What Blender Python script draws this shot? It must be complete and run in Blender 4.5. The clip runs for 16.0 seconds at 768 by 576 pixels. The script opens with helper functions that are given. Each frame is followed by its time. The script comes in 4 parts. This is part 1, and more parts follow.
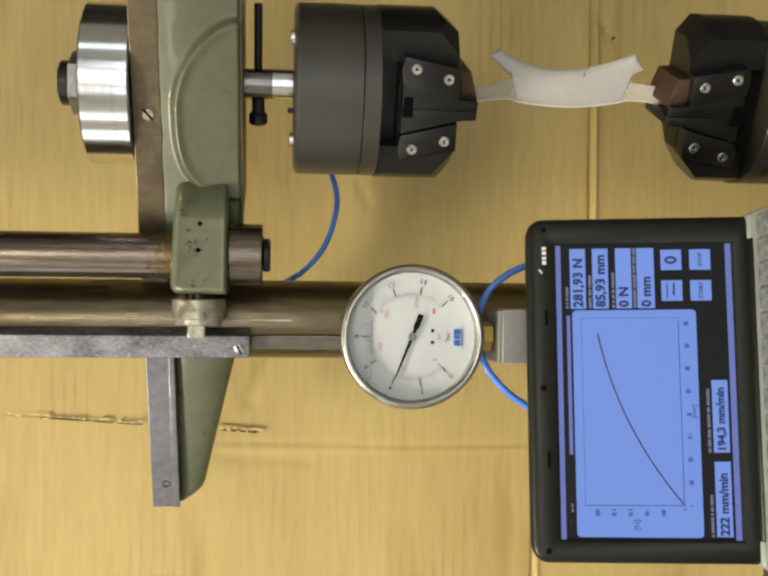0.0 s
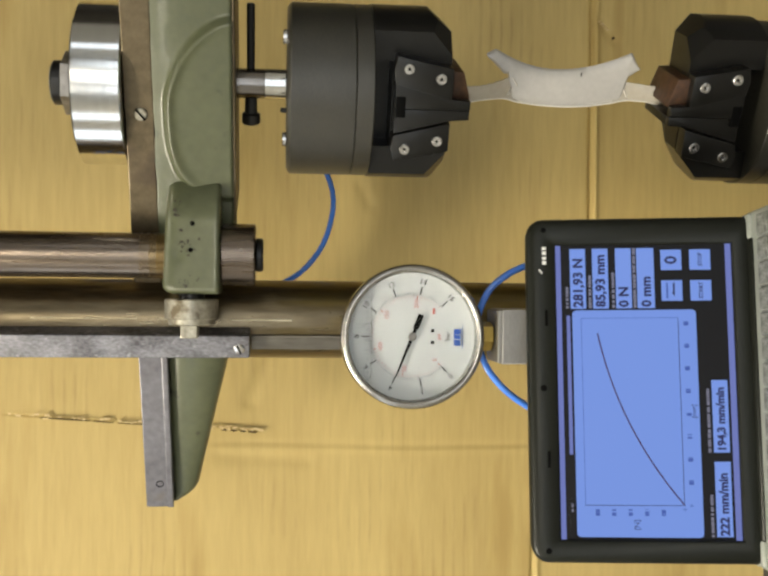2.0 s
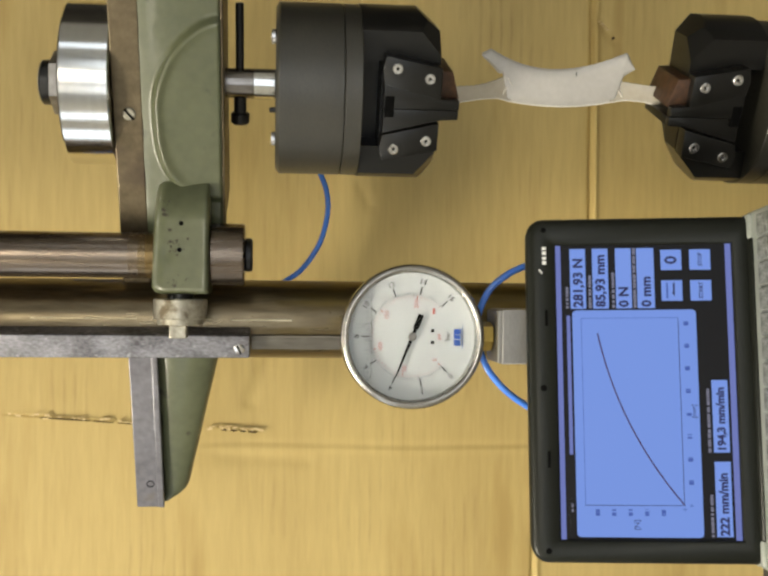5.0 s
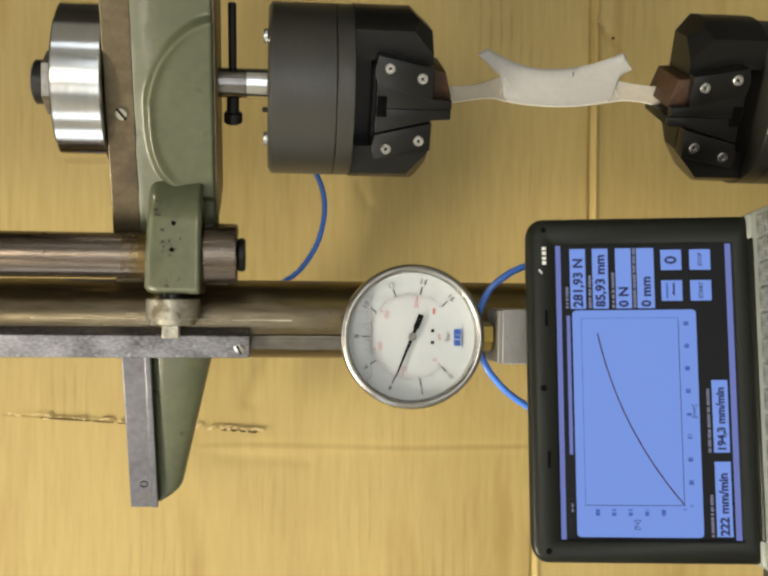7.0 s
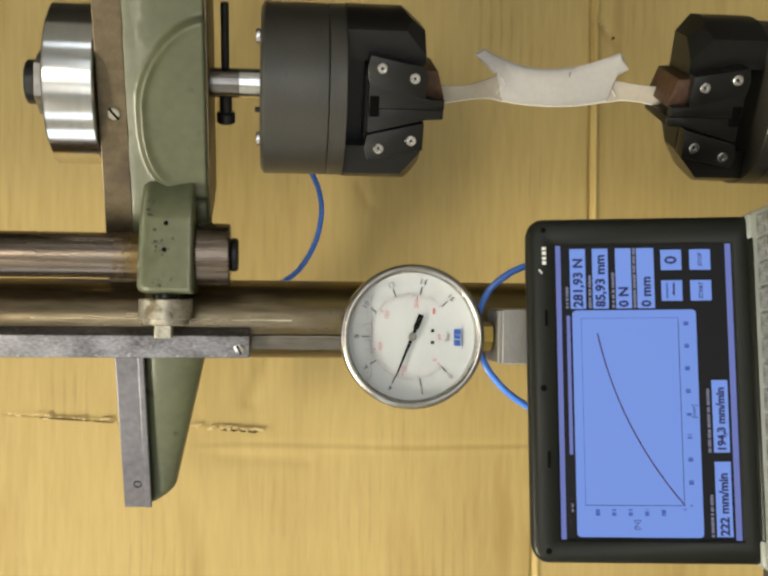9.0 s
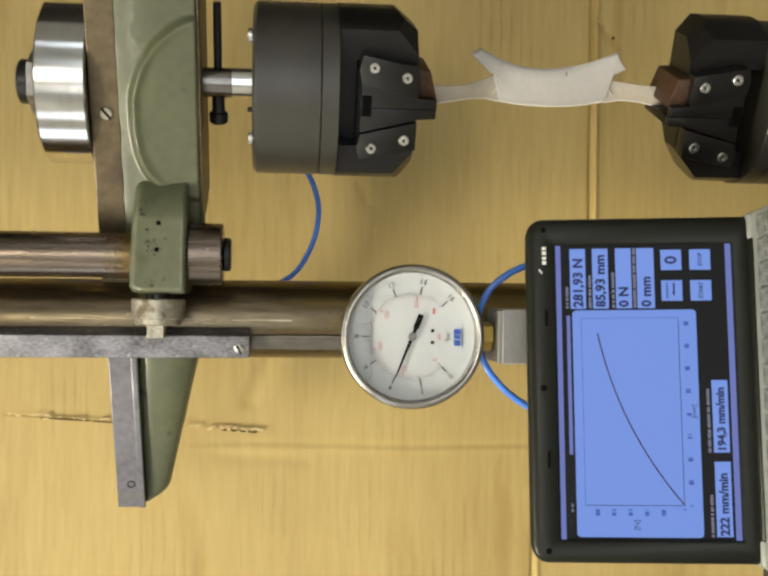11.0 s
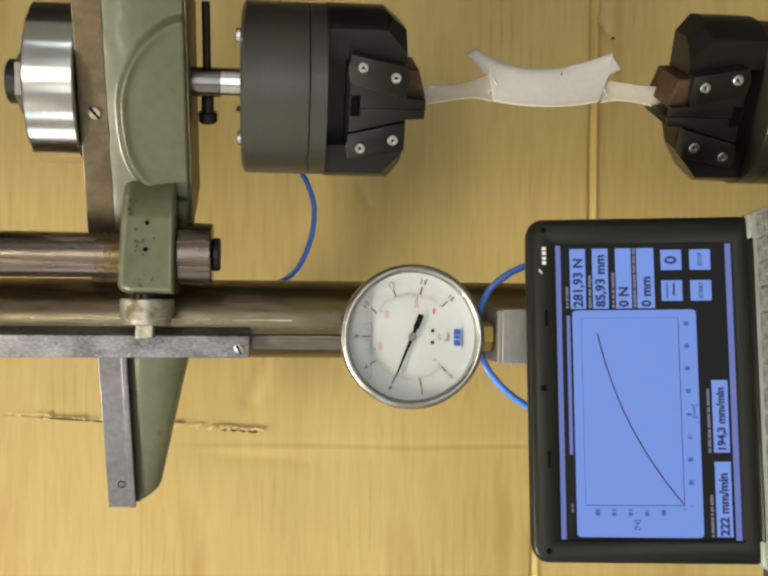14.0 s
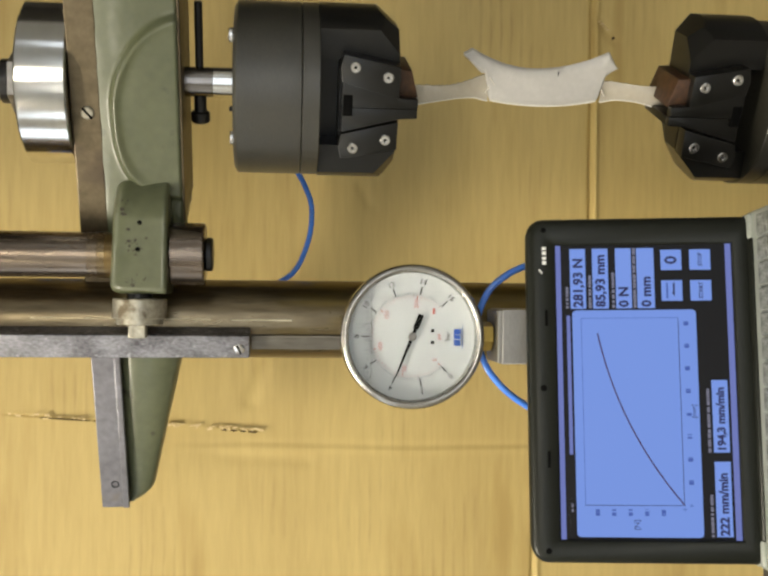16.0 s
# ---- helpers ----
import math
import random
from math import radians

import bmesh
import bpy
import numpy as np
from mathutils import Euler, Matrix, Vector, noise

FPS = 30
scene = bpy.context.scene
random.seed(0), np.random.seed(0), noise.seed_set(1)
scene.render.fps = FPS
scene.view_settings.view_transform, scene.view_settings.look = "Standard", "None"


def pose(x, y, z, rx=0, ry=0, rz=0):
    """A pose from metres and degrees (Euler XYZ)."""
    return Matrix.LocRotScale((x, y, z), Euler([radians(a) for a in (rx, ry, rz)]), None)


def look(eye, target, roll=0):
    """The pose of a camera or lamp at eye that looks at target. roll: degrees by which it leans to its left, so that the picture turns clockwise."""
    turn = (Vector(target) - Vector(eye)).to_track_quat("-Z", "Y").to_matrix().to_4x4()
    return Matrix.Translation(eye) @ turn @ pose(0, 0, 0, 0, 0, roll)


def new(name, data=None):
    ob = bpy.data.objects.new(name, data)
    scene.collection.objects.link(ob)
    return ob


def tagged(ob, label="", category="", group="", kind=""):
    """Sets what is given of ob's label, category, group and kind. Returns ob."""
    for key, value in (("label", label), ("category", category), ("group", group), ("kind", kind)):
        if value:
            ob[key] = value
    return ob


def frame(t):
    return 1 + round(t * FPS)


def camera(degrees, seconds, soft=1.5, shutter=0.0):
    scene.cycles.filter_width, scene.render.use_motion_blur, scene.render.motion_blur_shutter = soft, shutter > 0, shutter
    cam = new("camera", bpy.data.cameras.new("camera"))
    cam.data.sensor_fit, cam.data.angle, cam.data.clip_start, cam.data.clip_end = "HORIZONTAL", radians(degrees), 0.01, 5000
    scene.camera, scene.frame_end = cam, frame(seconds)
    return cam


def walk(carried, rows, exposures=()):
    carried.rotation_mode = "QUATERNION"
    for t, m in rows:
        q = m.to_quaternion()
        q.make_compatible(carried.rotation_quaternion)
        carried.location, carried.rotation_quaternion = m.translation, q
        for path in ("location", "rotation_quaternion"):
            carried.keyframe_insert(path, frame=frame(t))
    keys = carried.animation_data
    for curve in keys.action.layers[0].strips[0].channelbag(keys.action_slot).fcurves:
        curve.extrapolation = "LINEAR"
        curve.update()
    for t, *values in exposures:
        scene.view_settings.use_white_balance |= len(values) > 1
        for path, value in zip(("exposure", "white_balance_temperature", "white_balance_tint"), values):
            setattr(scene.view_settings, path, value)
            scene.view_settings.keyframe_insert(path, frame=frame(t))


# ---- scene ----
# The shot lies on its side: the machine's height runs across the picture.
cam = camera(41.85, 16.0, soft=2.6)
EYE = Vector((0.0, -0.85, 0.40))
AIM = EYE + Vector((0, math.cos(radians(6.13)), -math.sin(radians(6.13))))
walk(cam, [(0.0, look(EYE, AIM, -89.42)), (16.0, look(EYE, AIM, -89.42))])

YAW = -25.36                      # the machine stands turned to the camera
AXIS = (0.165, -0.0101)           # its pulling axis
LIFT = 0.048                      # the crosshead's rise over the clip


def on_machine(z):
    return pose(AXIS[0], AXIS[1], z, 0, 0, YAW)


# ---- light ----
scene.view_settings.exposure = 0.0
world = bpy.data.worlds.new("world")
scene.world = world
world.use_nodes = True
world.node_tree.nodes["Background"].inputs[0].default_value = (0.9, 0.95, 1.0, 1)
world.node_tree.nodes["Background"].inputs[1].default_value = 0.05


def tube_lamp(x, y, z, watts, length=1.2, width=0.16, turn=0.0):
    data = bpy.data.lights.new("tube_light", "AREA")
    data.shape, data.size, data.size_y, data.energy = "RECTANGLE", length, width, watts
    data.color = (1.0, 0.92, 0.74)
    ob = new("tube_light", data)
    ob.matrix_world = pose(x, y, z, 0, 0, turn)
    return ob


LAMPS = ((-1.10, -0.85, 210), (0.10, -4.60, 300), (-2.1, -2.7, 70))
for lx, ly, power in LAMPS:
    tube_lamp(lx, ly, 1.775, power * 0.285)


# ---- materials ----
def material(name, a, b=None, rough=0.5, metal=0.0, scale=20.0, fine=180.0, bump=0.0, rough_var=0.12, stretch=(1, 1, 1), spots=None, spot_at=0.62, spot_scale=9.0, coat=0.0, sss=0.0, contrast=(0.35, 0.65)):
    """Two base colours mixed by broad and fine noise, an optional third colour in stains."""
    m = bpy.data.materials.new(name)
    m.use_nodes = True
    nt = m.node_tree
    bsdf = nt.nodes["Principled BSDF"]
    b = b or tuple(c * 0.85 for c in a)
    co = nt.nodes.new("ShaderNodeTexCoord")
    mp = nt.nodes.new("ShaderNodeMapping")
    mp.inputs["Scale"].default_value = stretch
    nt.links.new(co.outputs["Object"], mp.inputs["Vector"])

    def noise_node(sc, detail):
        n = nt.nodes.new("ShaderNodeTexNoise")
        n.inputs["Scale"].default_value, n.inputs["Detail"].default_value = sc, detail
        nt.links.new(mp.outputs[0], n.inputs["Vector"])
        return n

    broad, small = noise_node(scale, 4), noise_node(fine, 3)
    add = nt.nodes.new("ShaderNodeMath")
    add.operation = "MULTIPLY_ADD"
    add.inputs[1].default_value = 0.45
    nt.links.new(small.outputs["Fac"], add.inputs[0])
    half = nt.nodes.new("ShaderNodeMath")
    half.operation = "MULTIPLY"
    half.inputs[1].default_value = 0.55
    nt.links.new(broad.outputs["Fac"], half.inputs[0])
    nt.links.new(half.outputs[0], add.inputs[2])
    ramp = nt.nodes.new("ShaderNodeMapRange")
    ramp.inputs["From Min"].default_value, ramp.inputs["From Max"].default_value = contrast
    nt.links.new(add.outputs[0], ramp.inputs["Value"])
    mix = nt.nodes.new("ShaderNodeMix")
    mix.data_type = "RGBA"
    nt.links.new(ramp.outputs[0], mix.inputs["Factor"])
    mix.inputs["A"].default_value, mix.inputs["B"].default_value = (*a, 1), (*b, 1)
    colour = mix.outputs["Result"]
    if spots:
        patch = noise_node(spot_scale, 6)
        edge = nt.nodes.new("ShaderNodeMapRange")
        edge.inputs["From Min"].default_value, edge.inputs["From Max"].default_value = spot_at, spot_at + 0.1
        nt.links.new(patch.outputs["Fac"], edge.inputs["Value"])
        over = nt.nodes.new("ShaderNodeMix")
        over.data_type = "RGBA"
        nt.links.new(edge.outputs[0], over.inputs["Factor"])
        nt.links.new(colour, over.inputs["A"])
        over.inputs["B"].default_value = (*spots, 1)
        colour = over.outputs["Result"]
    nt.links.new(colour, bsdf.inputs["Base Color"])
    rr = nt.nodes.new("ShaderNodeMapRange")
    rr.inputs["To Min"].default_value, rr.inputs["To Max"].default_value = max(0.02, rough - rough_var), min(1, rough + rough_var)
    nt.links.new(add.outputs[0], rr.inputs["Value"])
    nt.links.new(rr.outputs[0], bsdf.inputs["Roughness"])
    bsdf.inputs["Metallic"].default_value = metal
    bsdf.inputs["Coat Weight"].default_value = coat
    bsdf.inputs["Coat Roughness"].default_value = 0.15
    if sss:
        bsdf.inputs["Subsurface Weight"].default_value = sss
        bsdf.inputs["Subsurface Radius"].default_value = (0.01, 0.009, 0.008)
        bsdf.inputs["Subsurface Scale"].default_value = 1.0
    if bump:
        bp = nt.nodes.new("ShaderNodeBump")
        bp.inputs["Strength"].default_value, bp.inputs["Distance"].default_value = 1.0, bump
        nt.links.new(add.outputs[0], bp.inputs["Height"])
        nt.links.new(bp.outputs[0], bsdf.inputs["Normal"])
    return m


def glow(name, colour, strength):
    m = bpy.data.materials.new(name)
    m.use_nodes = True
    bsdf = m.node_tree.nodes["Principled BSDF"]
    bsdf.inputs["Base Color"].default_value = (0.01, 0.01, 0.012, 1)
    bsdf.inputs["Roughness"].default_value = 0.45
    bsdf.inputs["Specular IOR Level"].default_value = 0.08
    bsdf.inputs["Emission Color"].default_value = (*colour, 1)
    bsdf.inputs["Emission Strength"].default_value = strength
    return m


GREEN = material("green_machine_paint", (0.104, 0.112, 0.060), (0.074, 0.083, 0.044), 0.36, 0, 14, 120, 0.0002, spots=(0.034, 0.032, 0.022), spot_at=0.655, spot_scale=44, coat=0.35)
STEEL = material("worn_grey_steel", (0.30, 0.29, 0.28), (0.17, 0.155, 0.14), 0.42, 0.85, 22, 160, 0.0002, spots=(0.10, 0.075, 0.05), spot_at=0.60, spot_scale=18)
BROWN_STEEL = material("oil_browned_steel", (0.155, 0.122, 0.075), (0.085, 0.066, 0.038), 0.45, 0.7, 18, 150, 0.0002, spots=(0.07, 0.05, 0.035), spot_at=0.58, spot_scale=14)
GREY_STRIP = material("oily_strip_steel", (0.20, 0.185, 0.16), (0.11, 0.10, 0.08), 0.40, 0.8, 24, 260, 0.0002, stretch=(1, 1, 0.2), spots=(0.12, 0.085, 0.03), spot_at=0.58, spot_scale=20)
RAIL_STEEL = material("scuffed_rail_steel", (0.34, 0.335, 0.36), (0.11, 0.105, 0.115), 0.40, 0.85, 60, 420, 0.0009, stretch=(1, 1, 0.6), spots=(0.50, 0.49, 0.52), spot_at=0.62, spot_scale=190)
SHAFT = material("oiled_shaft_steel", (0.30, 0.275, 0.25), (0.19, 0.17, 0.15), 0.22, 1.0, 30, 240, 0.0, 0.06, stretch=(1, 1, 0.2))
WORN = material("dull_worn_steel", (0.50, 0.47, 0.385), (0.26, 0.24, 0.19), 0.42, 0.7, 60, 260, 0.0004, spots=(0.14, 0.11, 0.07), spot_at=0.58, spot_scale=60)
CHIP = material("chipped_dark_metal", (0.060, 0.050, 0.036), (0.030, 0.024, 0.018), 0.55, 0.3, 60, 300)
AMBER = material("burnt_oil_film", (0.19, 0.125, 0.045), (0.12, 0.08, 0.035), 0.3, 0.8, 60, 200)
THIN_AMBER = material("thin_oil_film", (0.195, 0.142, 0.075), (0.120, 0.084, 0.045), 0.28, 0.9, 30, 200)
FAINT_AMBER = material("faint_oil_film", (0.198, 0.152, 0.104), (0.118, 0.086, 0.056), 0.28, 0.92, 20, 200)
SCRATCH = material("scratch_and_highlight", (0.72, 0.66, 0.50), (0.55, 0.50, 0.37), 0.5, 0.3, 60, 300)
PLATE = material("scraped_steel_plate", (0.235, 0.23, 0.25), (0.145, 0.14, 0.155), 0.48, 0.7, 24, 160, 0.0002, spots=(0.20, 0.17, 0.14), spot_at=0.60, spot_scale=22)
ROD = material("bronzed_piston_rod", (0.200, 0.160, 0.125), (0.115, 0.086, 0.062), 0.28, 0.95, 9, 200, 0.0, stretch=(1, 1, 0.12), rough_var=0.08)
COLUMN = material("oily_column_steel", (0.205, 0.162, 0.098), (0.088, 0.066, 0.038), 0.30, 0.88, 14, 260, 0.0001, stretch=(1, 1, 0.15), spots=(0.20, 0.145, 0.045), spot_at=0.56, spot_scale=24)
CHROME = material("turned_bright_steel", (0.70, 0.685, 0.64), (0.58, 0.57, 0.535), 0.15, 1.0, 30, 400, 0.0, 0.06, stretch=(0.3, 0.3, 6))
# The grips' black print, its colour lightened for light the round housing reflects.
HOUSING = material("lightened_black_printed_plastic", (0.0400, 0.0370, 0.0275), (0.0250, 0.0235, 0.0180), 0.40, 0, 12, 300, 0.00015, stretch=(1, 1, 3))
HOUSING.node_tree.nodes["Principled BSDF"].inputs["Specular IOR Level"].default_value = 0.72
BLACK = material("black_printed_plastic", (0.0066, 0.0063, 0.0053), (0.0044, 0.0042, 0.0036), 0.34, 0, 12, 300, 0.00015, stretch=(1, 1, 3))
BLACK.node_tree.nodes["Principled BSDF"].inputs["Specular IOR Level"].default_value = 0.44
DARK = material("black_oxide_steel", (0.016, 0.015, 0.014), (0.01, 0.01, 0.01), 0.35, 0.3, 30, 300)
# Near-black that stands for shade inside holes and slots; also plain black parts.
HOLE = material("hole_shade_black", (0.004, 0.004, 0.004), (0.003, 0.003, 0.003), 0.9)
HOLE.node_tree.nodes["Principled BSDF"].inputs["Specular IOR Level"].default_value = 0.05
JAW = material("brown_jaw_steel", (0.090, 0.040, 0.016), (0.028, 0.015, 0.009), 0.5, 0.2, 40, 250, 0.0003)
SCREW = material("zinc_screw", (0.82, 0.81, 0.79), (0.42, 0.41, 0.39), 0.24, 0.95, 60, 300)
THIN = material("stretched_thin_silicone", (0.58, 0.535, 0.46), (0.50, 0.46, 0.39), 0.30, 0, 40, 220, 0.0003)
THIN.node_tree.nodes["Principled BSDF"].inputs["Alpha"].default_value = 0.62
SILICONE = material("milky_silicone", (0.55, 0.53, 0.505), (0.485, 0.47, 0.445), 0.32, 0, 40, 220, 0.0003)
SILICONE.node_tree.nodes["Principled BSDF"].inputs["Alpha"].default_value = 0.92
# Torn edges, and rims whose light through the silicone is given as colour.
PALE_SILICONE = material("torn_and_bright_rim_silicone", (0.72, 0.69, 0.63), (0.62, 0.59, 0.53), 0.45, 0, 60, 300)
BLUE_HOSE = material("blue_hose", (0.075, 0.25, 0.88), (0.062, 0.22, 0.80), 0.14, 0, 30, 200)
BRASS = material("brass", (0.62, 0.45, 0.12), (0.5, 0.36, 0.1), 0.3, 1.0, 30, 200)
ALU = material("grey_aluminium_block", (0.36, 0.35, 0.33), (0.30, 0.29, 0.28), 0.5, 0.6, 20, 250, stretch=(1, 1, 4))
STAINLESS = material("stainless_bezel", (0.50, 0.48, 0.44), (0.40, 0.385, 0.35), 0.24, 1.0, 20, 260)
DIAL = material("white_dial", (0.54, 0.575, 0.585), (0.50, 0.535, 0.545), 0.5, 0, 8, 120)
STREAK = material("liquid_streak", (0.36, 0.37, 0.37), (0.26, 0.27, 0.27), 0.4)
PRINT = material("black_print", (0.02, 0.02, 0.02), (0.015, 0.015, 0.015), 0.6)
RED_PRINT = material("red_print", (0.52, 0.15, 0.14), (0.46, 0.12, 0.11), 0.6)
BLUE_PRINT = material("blue_print", (0.03, 0.10, 0.42), (0.03, 0.09, 0.38), 0.6)
LAPTOP = material("charcoal_laptop_plastic", (0.0130, 0.0142, 0.0104), (0.0098, 0.0106, 0.0080), 0.36, 0, 10, 500, 0.00005)
LAPTOP.node_tree.nodes["Principled BSDF"].inputs["Specular IOR Level"].default_value = 0.22
PALE_PLASTIC = material("silver_grey_plastic", (0.36, 0.38, 0.34), (0.28, 0.30, 0.27), 0.4, 0.1, 20, 300, 0.0001)
KEY = material("worn_key_plastic", (0.30, 0.31, 0.28), (0.05, 0.05, 0.045), 0.5, 0, 260, 900, 0.0003)
WHITE_PRINT = material("white_print", (0.75, 0.75, 0.72), (0.7, 0.7, 0.68), 0.5)
BENCH = material("dark_bench", (0.05, 0.045, 0.04), (0.035, 0.03, 0.028), 0.6, 0, 12, 100)
WALL = material("painted_wall", (0.62, 0.61, 0.57), (0.58, 0.57, 0.53), 0.8, 0, 3, 60)
# Unseen dark walls, added so the steel mirrors darkness on its far right.
DARK_WALL = material("dark_reflection_wall", (0.09, 0.08, 0.065), (0.06, 0.054, 0.045), 0.8, 0, 3, 60)
FLOOR = material("concrete_floor", (0.26, 0.25, 0.23), (0.2, 0.19, 0.18), 0.7, 0, 3, 60, 0.0005)
SLIT = material("shadowed_board_core", (0.10, 0.062, 0.022), (0.06, 0.038, 0.014), 0.9, 0, 200, 600)
TORN = material("torn_card_fibre", (0.80, 0.66, 0.38), (0.58, 0.43, 0.20), 0.9, 0, 200, 600)
LCD_BLUE = glow("screen_field", (0.200, 0.330, 0.82), 0.90)
LCD_PANEL = glow("screen_plot", (0.190, 0.318, 0.80), 0.90)
LCD_BAR = glow("screen_bar", (0.16, 0.20, 0.52), 0.9)
LCD_DARK = glow("screen_ground", (0.005, 0.005, 0.005), 0.8)
LCD_INK = glow("screen_ink", (0.03, 0.035, 0.12), 0.8)
LCD_GREY = glow("screen_faint_ink", (0.07, 0.13, 0.48), 0.8)
LCD_LINE = glow("screen_curve", (0.05, 0.008, 0.05), 0.8)
LCD_PALE = glow("screen_caption", (0.22, 0.22, 0.30), 0.8)
TUBE = glow("lamp_diffuser", (1.0, 0.95, 0.85), 6.0)
# Glow of the added windows, which band the steel and brighten the housings.
DAY = glow("added_daylight_pane", (0.82, 0.90, 1.0), 3.0)


def card_material():
    """Brown corrugated board: flutes run level, printed with faint streaks and scuffs."""
    m = material("corrugated_card", (0.61, 0.463, 0.174), (0.46, 0.334, 0.118), 0.62, 0, 5.0, 110, 0.0, stretch=(0.16, 1, 1.5), spots=(0.40, 0.272, 0.082), spot_at=0.56, spot_scale=8.0, contrast=(0.28, 0.72))
    nt = m.node_tree
    co = nt.nodes["Texture Coordinate"]
    wave = nt.nodes.new("ShaderNodeTexWave")
    wave.bands_direction = "Z"
    wave.inputs["Scale"].default_value, wave.inputs["Distortion"].default_value = 24.7, 1.6
    wave.inputs["Detail"].default_value, wave.inputs["Detail Scale"].default_value = 2.0, 0.6
    nt.links.new(co.outputs["Object"], wave.inputs["Vector"])
    # flute lines show through in patches
    patch = nt.nodes.new("ShaderNodeTexNoise")
    patch.inputs["Scale"].default_value, patch.inputs["Detail"].default_value = 11.0, 5.0
    nt.links.new(co.outputs["Object"], patch.inputs["Vector"])
    where = nt.nodes.new("ShaderNodeMapRange")
    where.inputs["From Min"].default_value, where.inputs["From Max"].default_value, where.inputs["To Max"].default_value = 0.53, 0.74, 0.46
    nt.links.new(patch.outputs["Fac"], where.inputs["Value"])
    sharp = nt.nodes.new("ShaderNodeMath")
    sharp.operation = "POWER"
    sharp.inputs[1].default_value = 5.0
    nt.links.new(wave.outputs["Fac"], sharp.inputs[0])
    amount = nt.nodes.new("ShaderNodeMath")
    amount.operation = "MULTIPLY"
    nt.links.new(sharp.outputs[0], amount.inputs[0])
    nt.links.new(where.outputs[0], amount.inputs[1])
    bsdf = nt.nodes["Principled BSDF"]
    lined = nt.nodes.new("ShaderNodeMix")
    lined.data_type = "RGBA"
    nt.links.new(amount.outputs[0], lined.inputs["Factor"])
    nt.links.new(bsdf.inputs["Base Color"].links[0].from_socket, lined.inputs["A"])
    lined.inputs["B"].default_value = (0.30, 0.20, 0.07, 1)
    nt.links.new(lined.outputs["Result"], bsdf.inputs["Base Color"])
    bp = nt.nodes.new("ShaderNodeBump")
    bp.inputs["Strength"].default_value, bp.inputs["Distance"].default_value = 0.25, 0.00025
    nt.links.new(wave.outputs["Fac"], bp.inputs["Height"])
    nt.links.new(bp.outputs[0], nt.nodes["Principled BSDF"].inputs["Normal"])
    return m


CARD = card_material()

pane = bpy.data.materials.new("gauge_glass")
pane.use_nodes = True
pb = pane.node_tree.nodes["Principled BSDF"]
pb.inputs["Transmission Weight"].default_value, pb.inputs["Roughness"].default_value, pb.inputs["IOR"].default_value = 1.0, 0.03, 1.2


# ---- mesh helpers ----
def part(name, bm, mat, parent=None, label="", smooth=22, m=None):
    """Links a bmesh as one mesh object under a thing or a part."""
    if m is not None:
        bmesh.ops.transform(bm, matrix=m, verts=bm.verts)
    bmesh.ops.recalc_face_normals(bm, faces=bm.faces)
    me = bpy.data.meshes.new(name)
    bm.to_mesh(me)
    bm.free()
    if smooth:
        me.shade_smooth()
        me.set_sharp_from_angle(angle=radians(smooth))
    me.materials.append(mat)
    ob = new(name, me)
    if parent is not None:
        ob.parent = parent
    if label:
        ob["label"] = label
    return ob


def thing(name, m, label, category, group="", kind=""):
    ob = new(name)
    ob.empty_display_size = 0.02
    ob.matrix_world = m
    return tagged(ob, label, category, group, kind)


def bevelled(bm, width, segments=2, angle=30):
    edges = [e for e in bm.edges if len(e.link_faces) == 2 and e.calc_face_angle(0) > radians(angle)]
    if width > 0:
        bmesh.ops.bevel(bm, geom=edges, offset=width, segments=segments, profile=0.5, affect="EDGES", clamp_overlap=True)
    return bm


def box(x0, x1, y0, y1, z0, z1, bevel=0.0008, segments=2, bm=None):
    b = bmesh.new()
    bmesh.ops.create_cube(b, size=1, matrix=Matrix.Translation(((x0 + x1) / 2, (y0 + y1) / 2, (z0 + z1) / 2)) @ Matrix.Diagonal((abs(x1 - x0), abs(y1 - y0), abs(z1 - z0), 1)))
    bevelled(b, bevel, segments)
    return join(bm, b)


def join(bm, b):
    if bm is None:
        return b
    me = bpy.data.meshes.new("joined")
    b.to_mesh(me)
    bm.from_mesh(me)
    b.free()
    bpy.data.meshes.remove(me)
    return bm


def prism(points, y0, y1, bevel=0.0008, segments=2, bm=None):
    """A polygon in x and z, drawn out from y0 to y1."""
    b = bmesh.new()
    front = [b.verts.new((x, y0, z)) for x, z in points]
    back = [b.verts.new((x, y1, z)) for x, z in points]
    b.faces.new(front)
    b.faces.new(back[::-1])
    for i in range(len(points)):
        j = (i + 1) % len(points)
        b.faces.new((front[i], back[i], back[j], front[j]))
    bmesh.ops.recalc_face_normals(b, faces=b.faces)
    bevelled(b, bevel, segments)
    return join(bm, b)


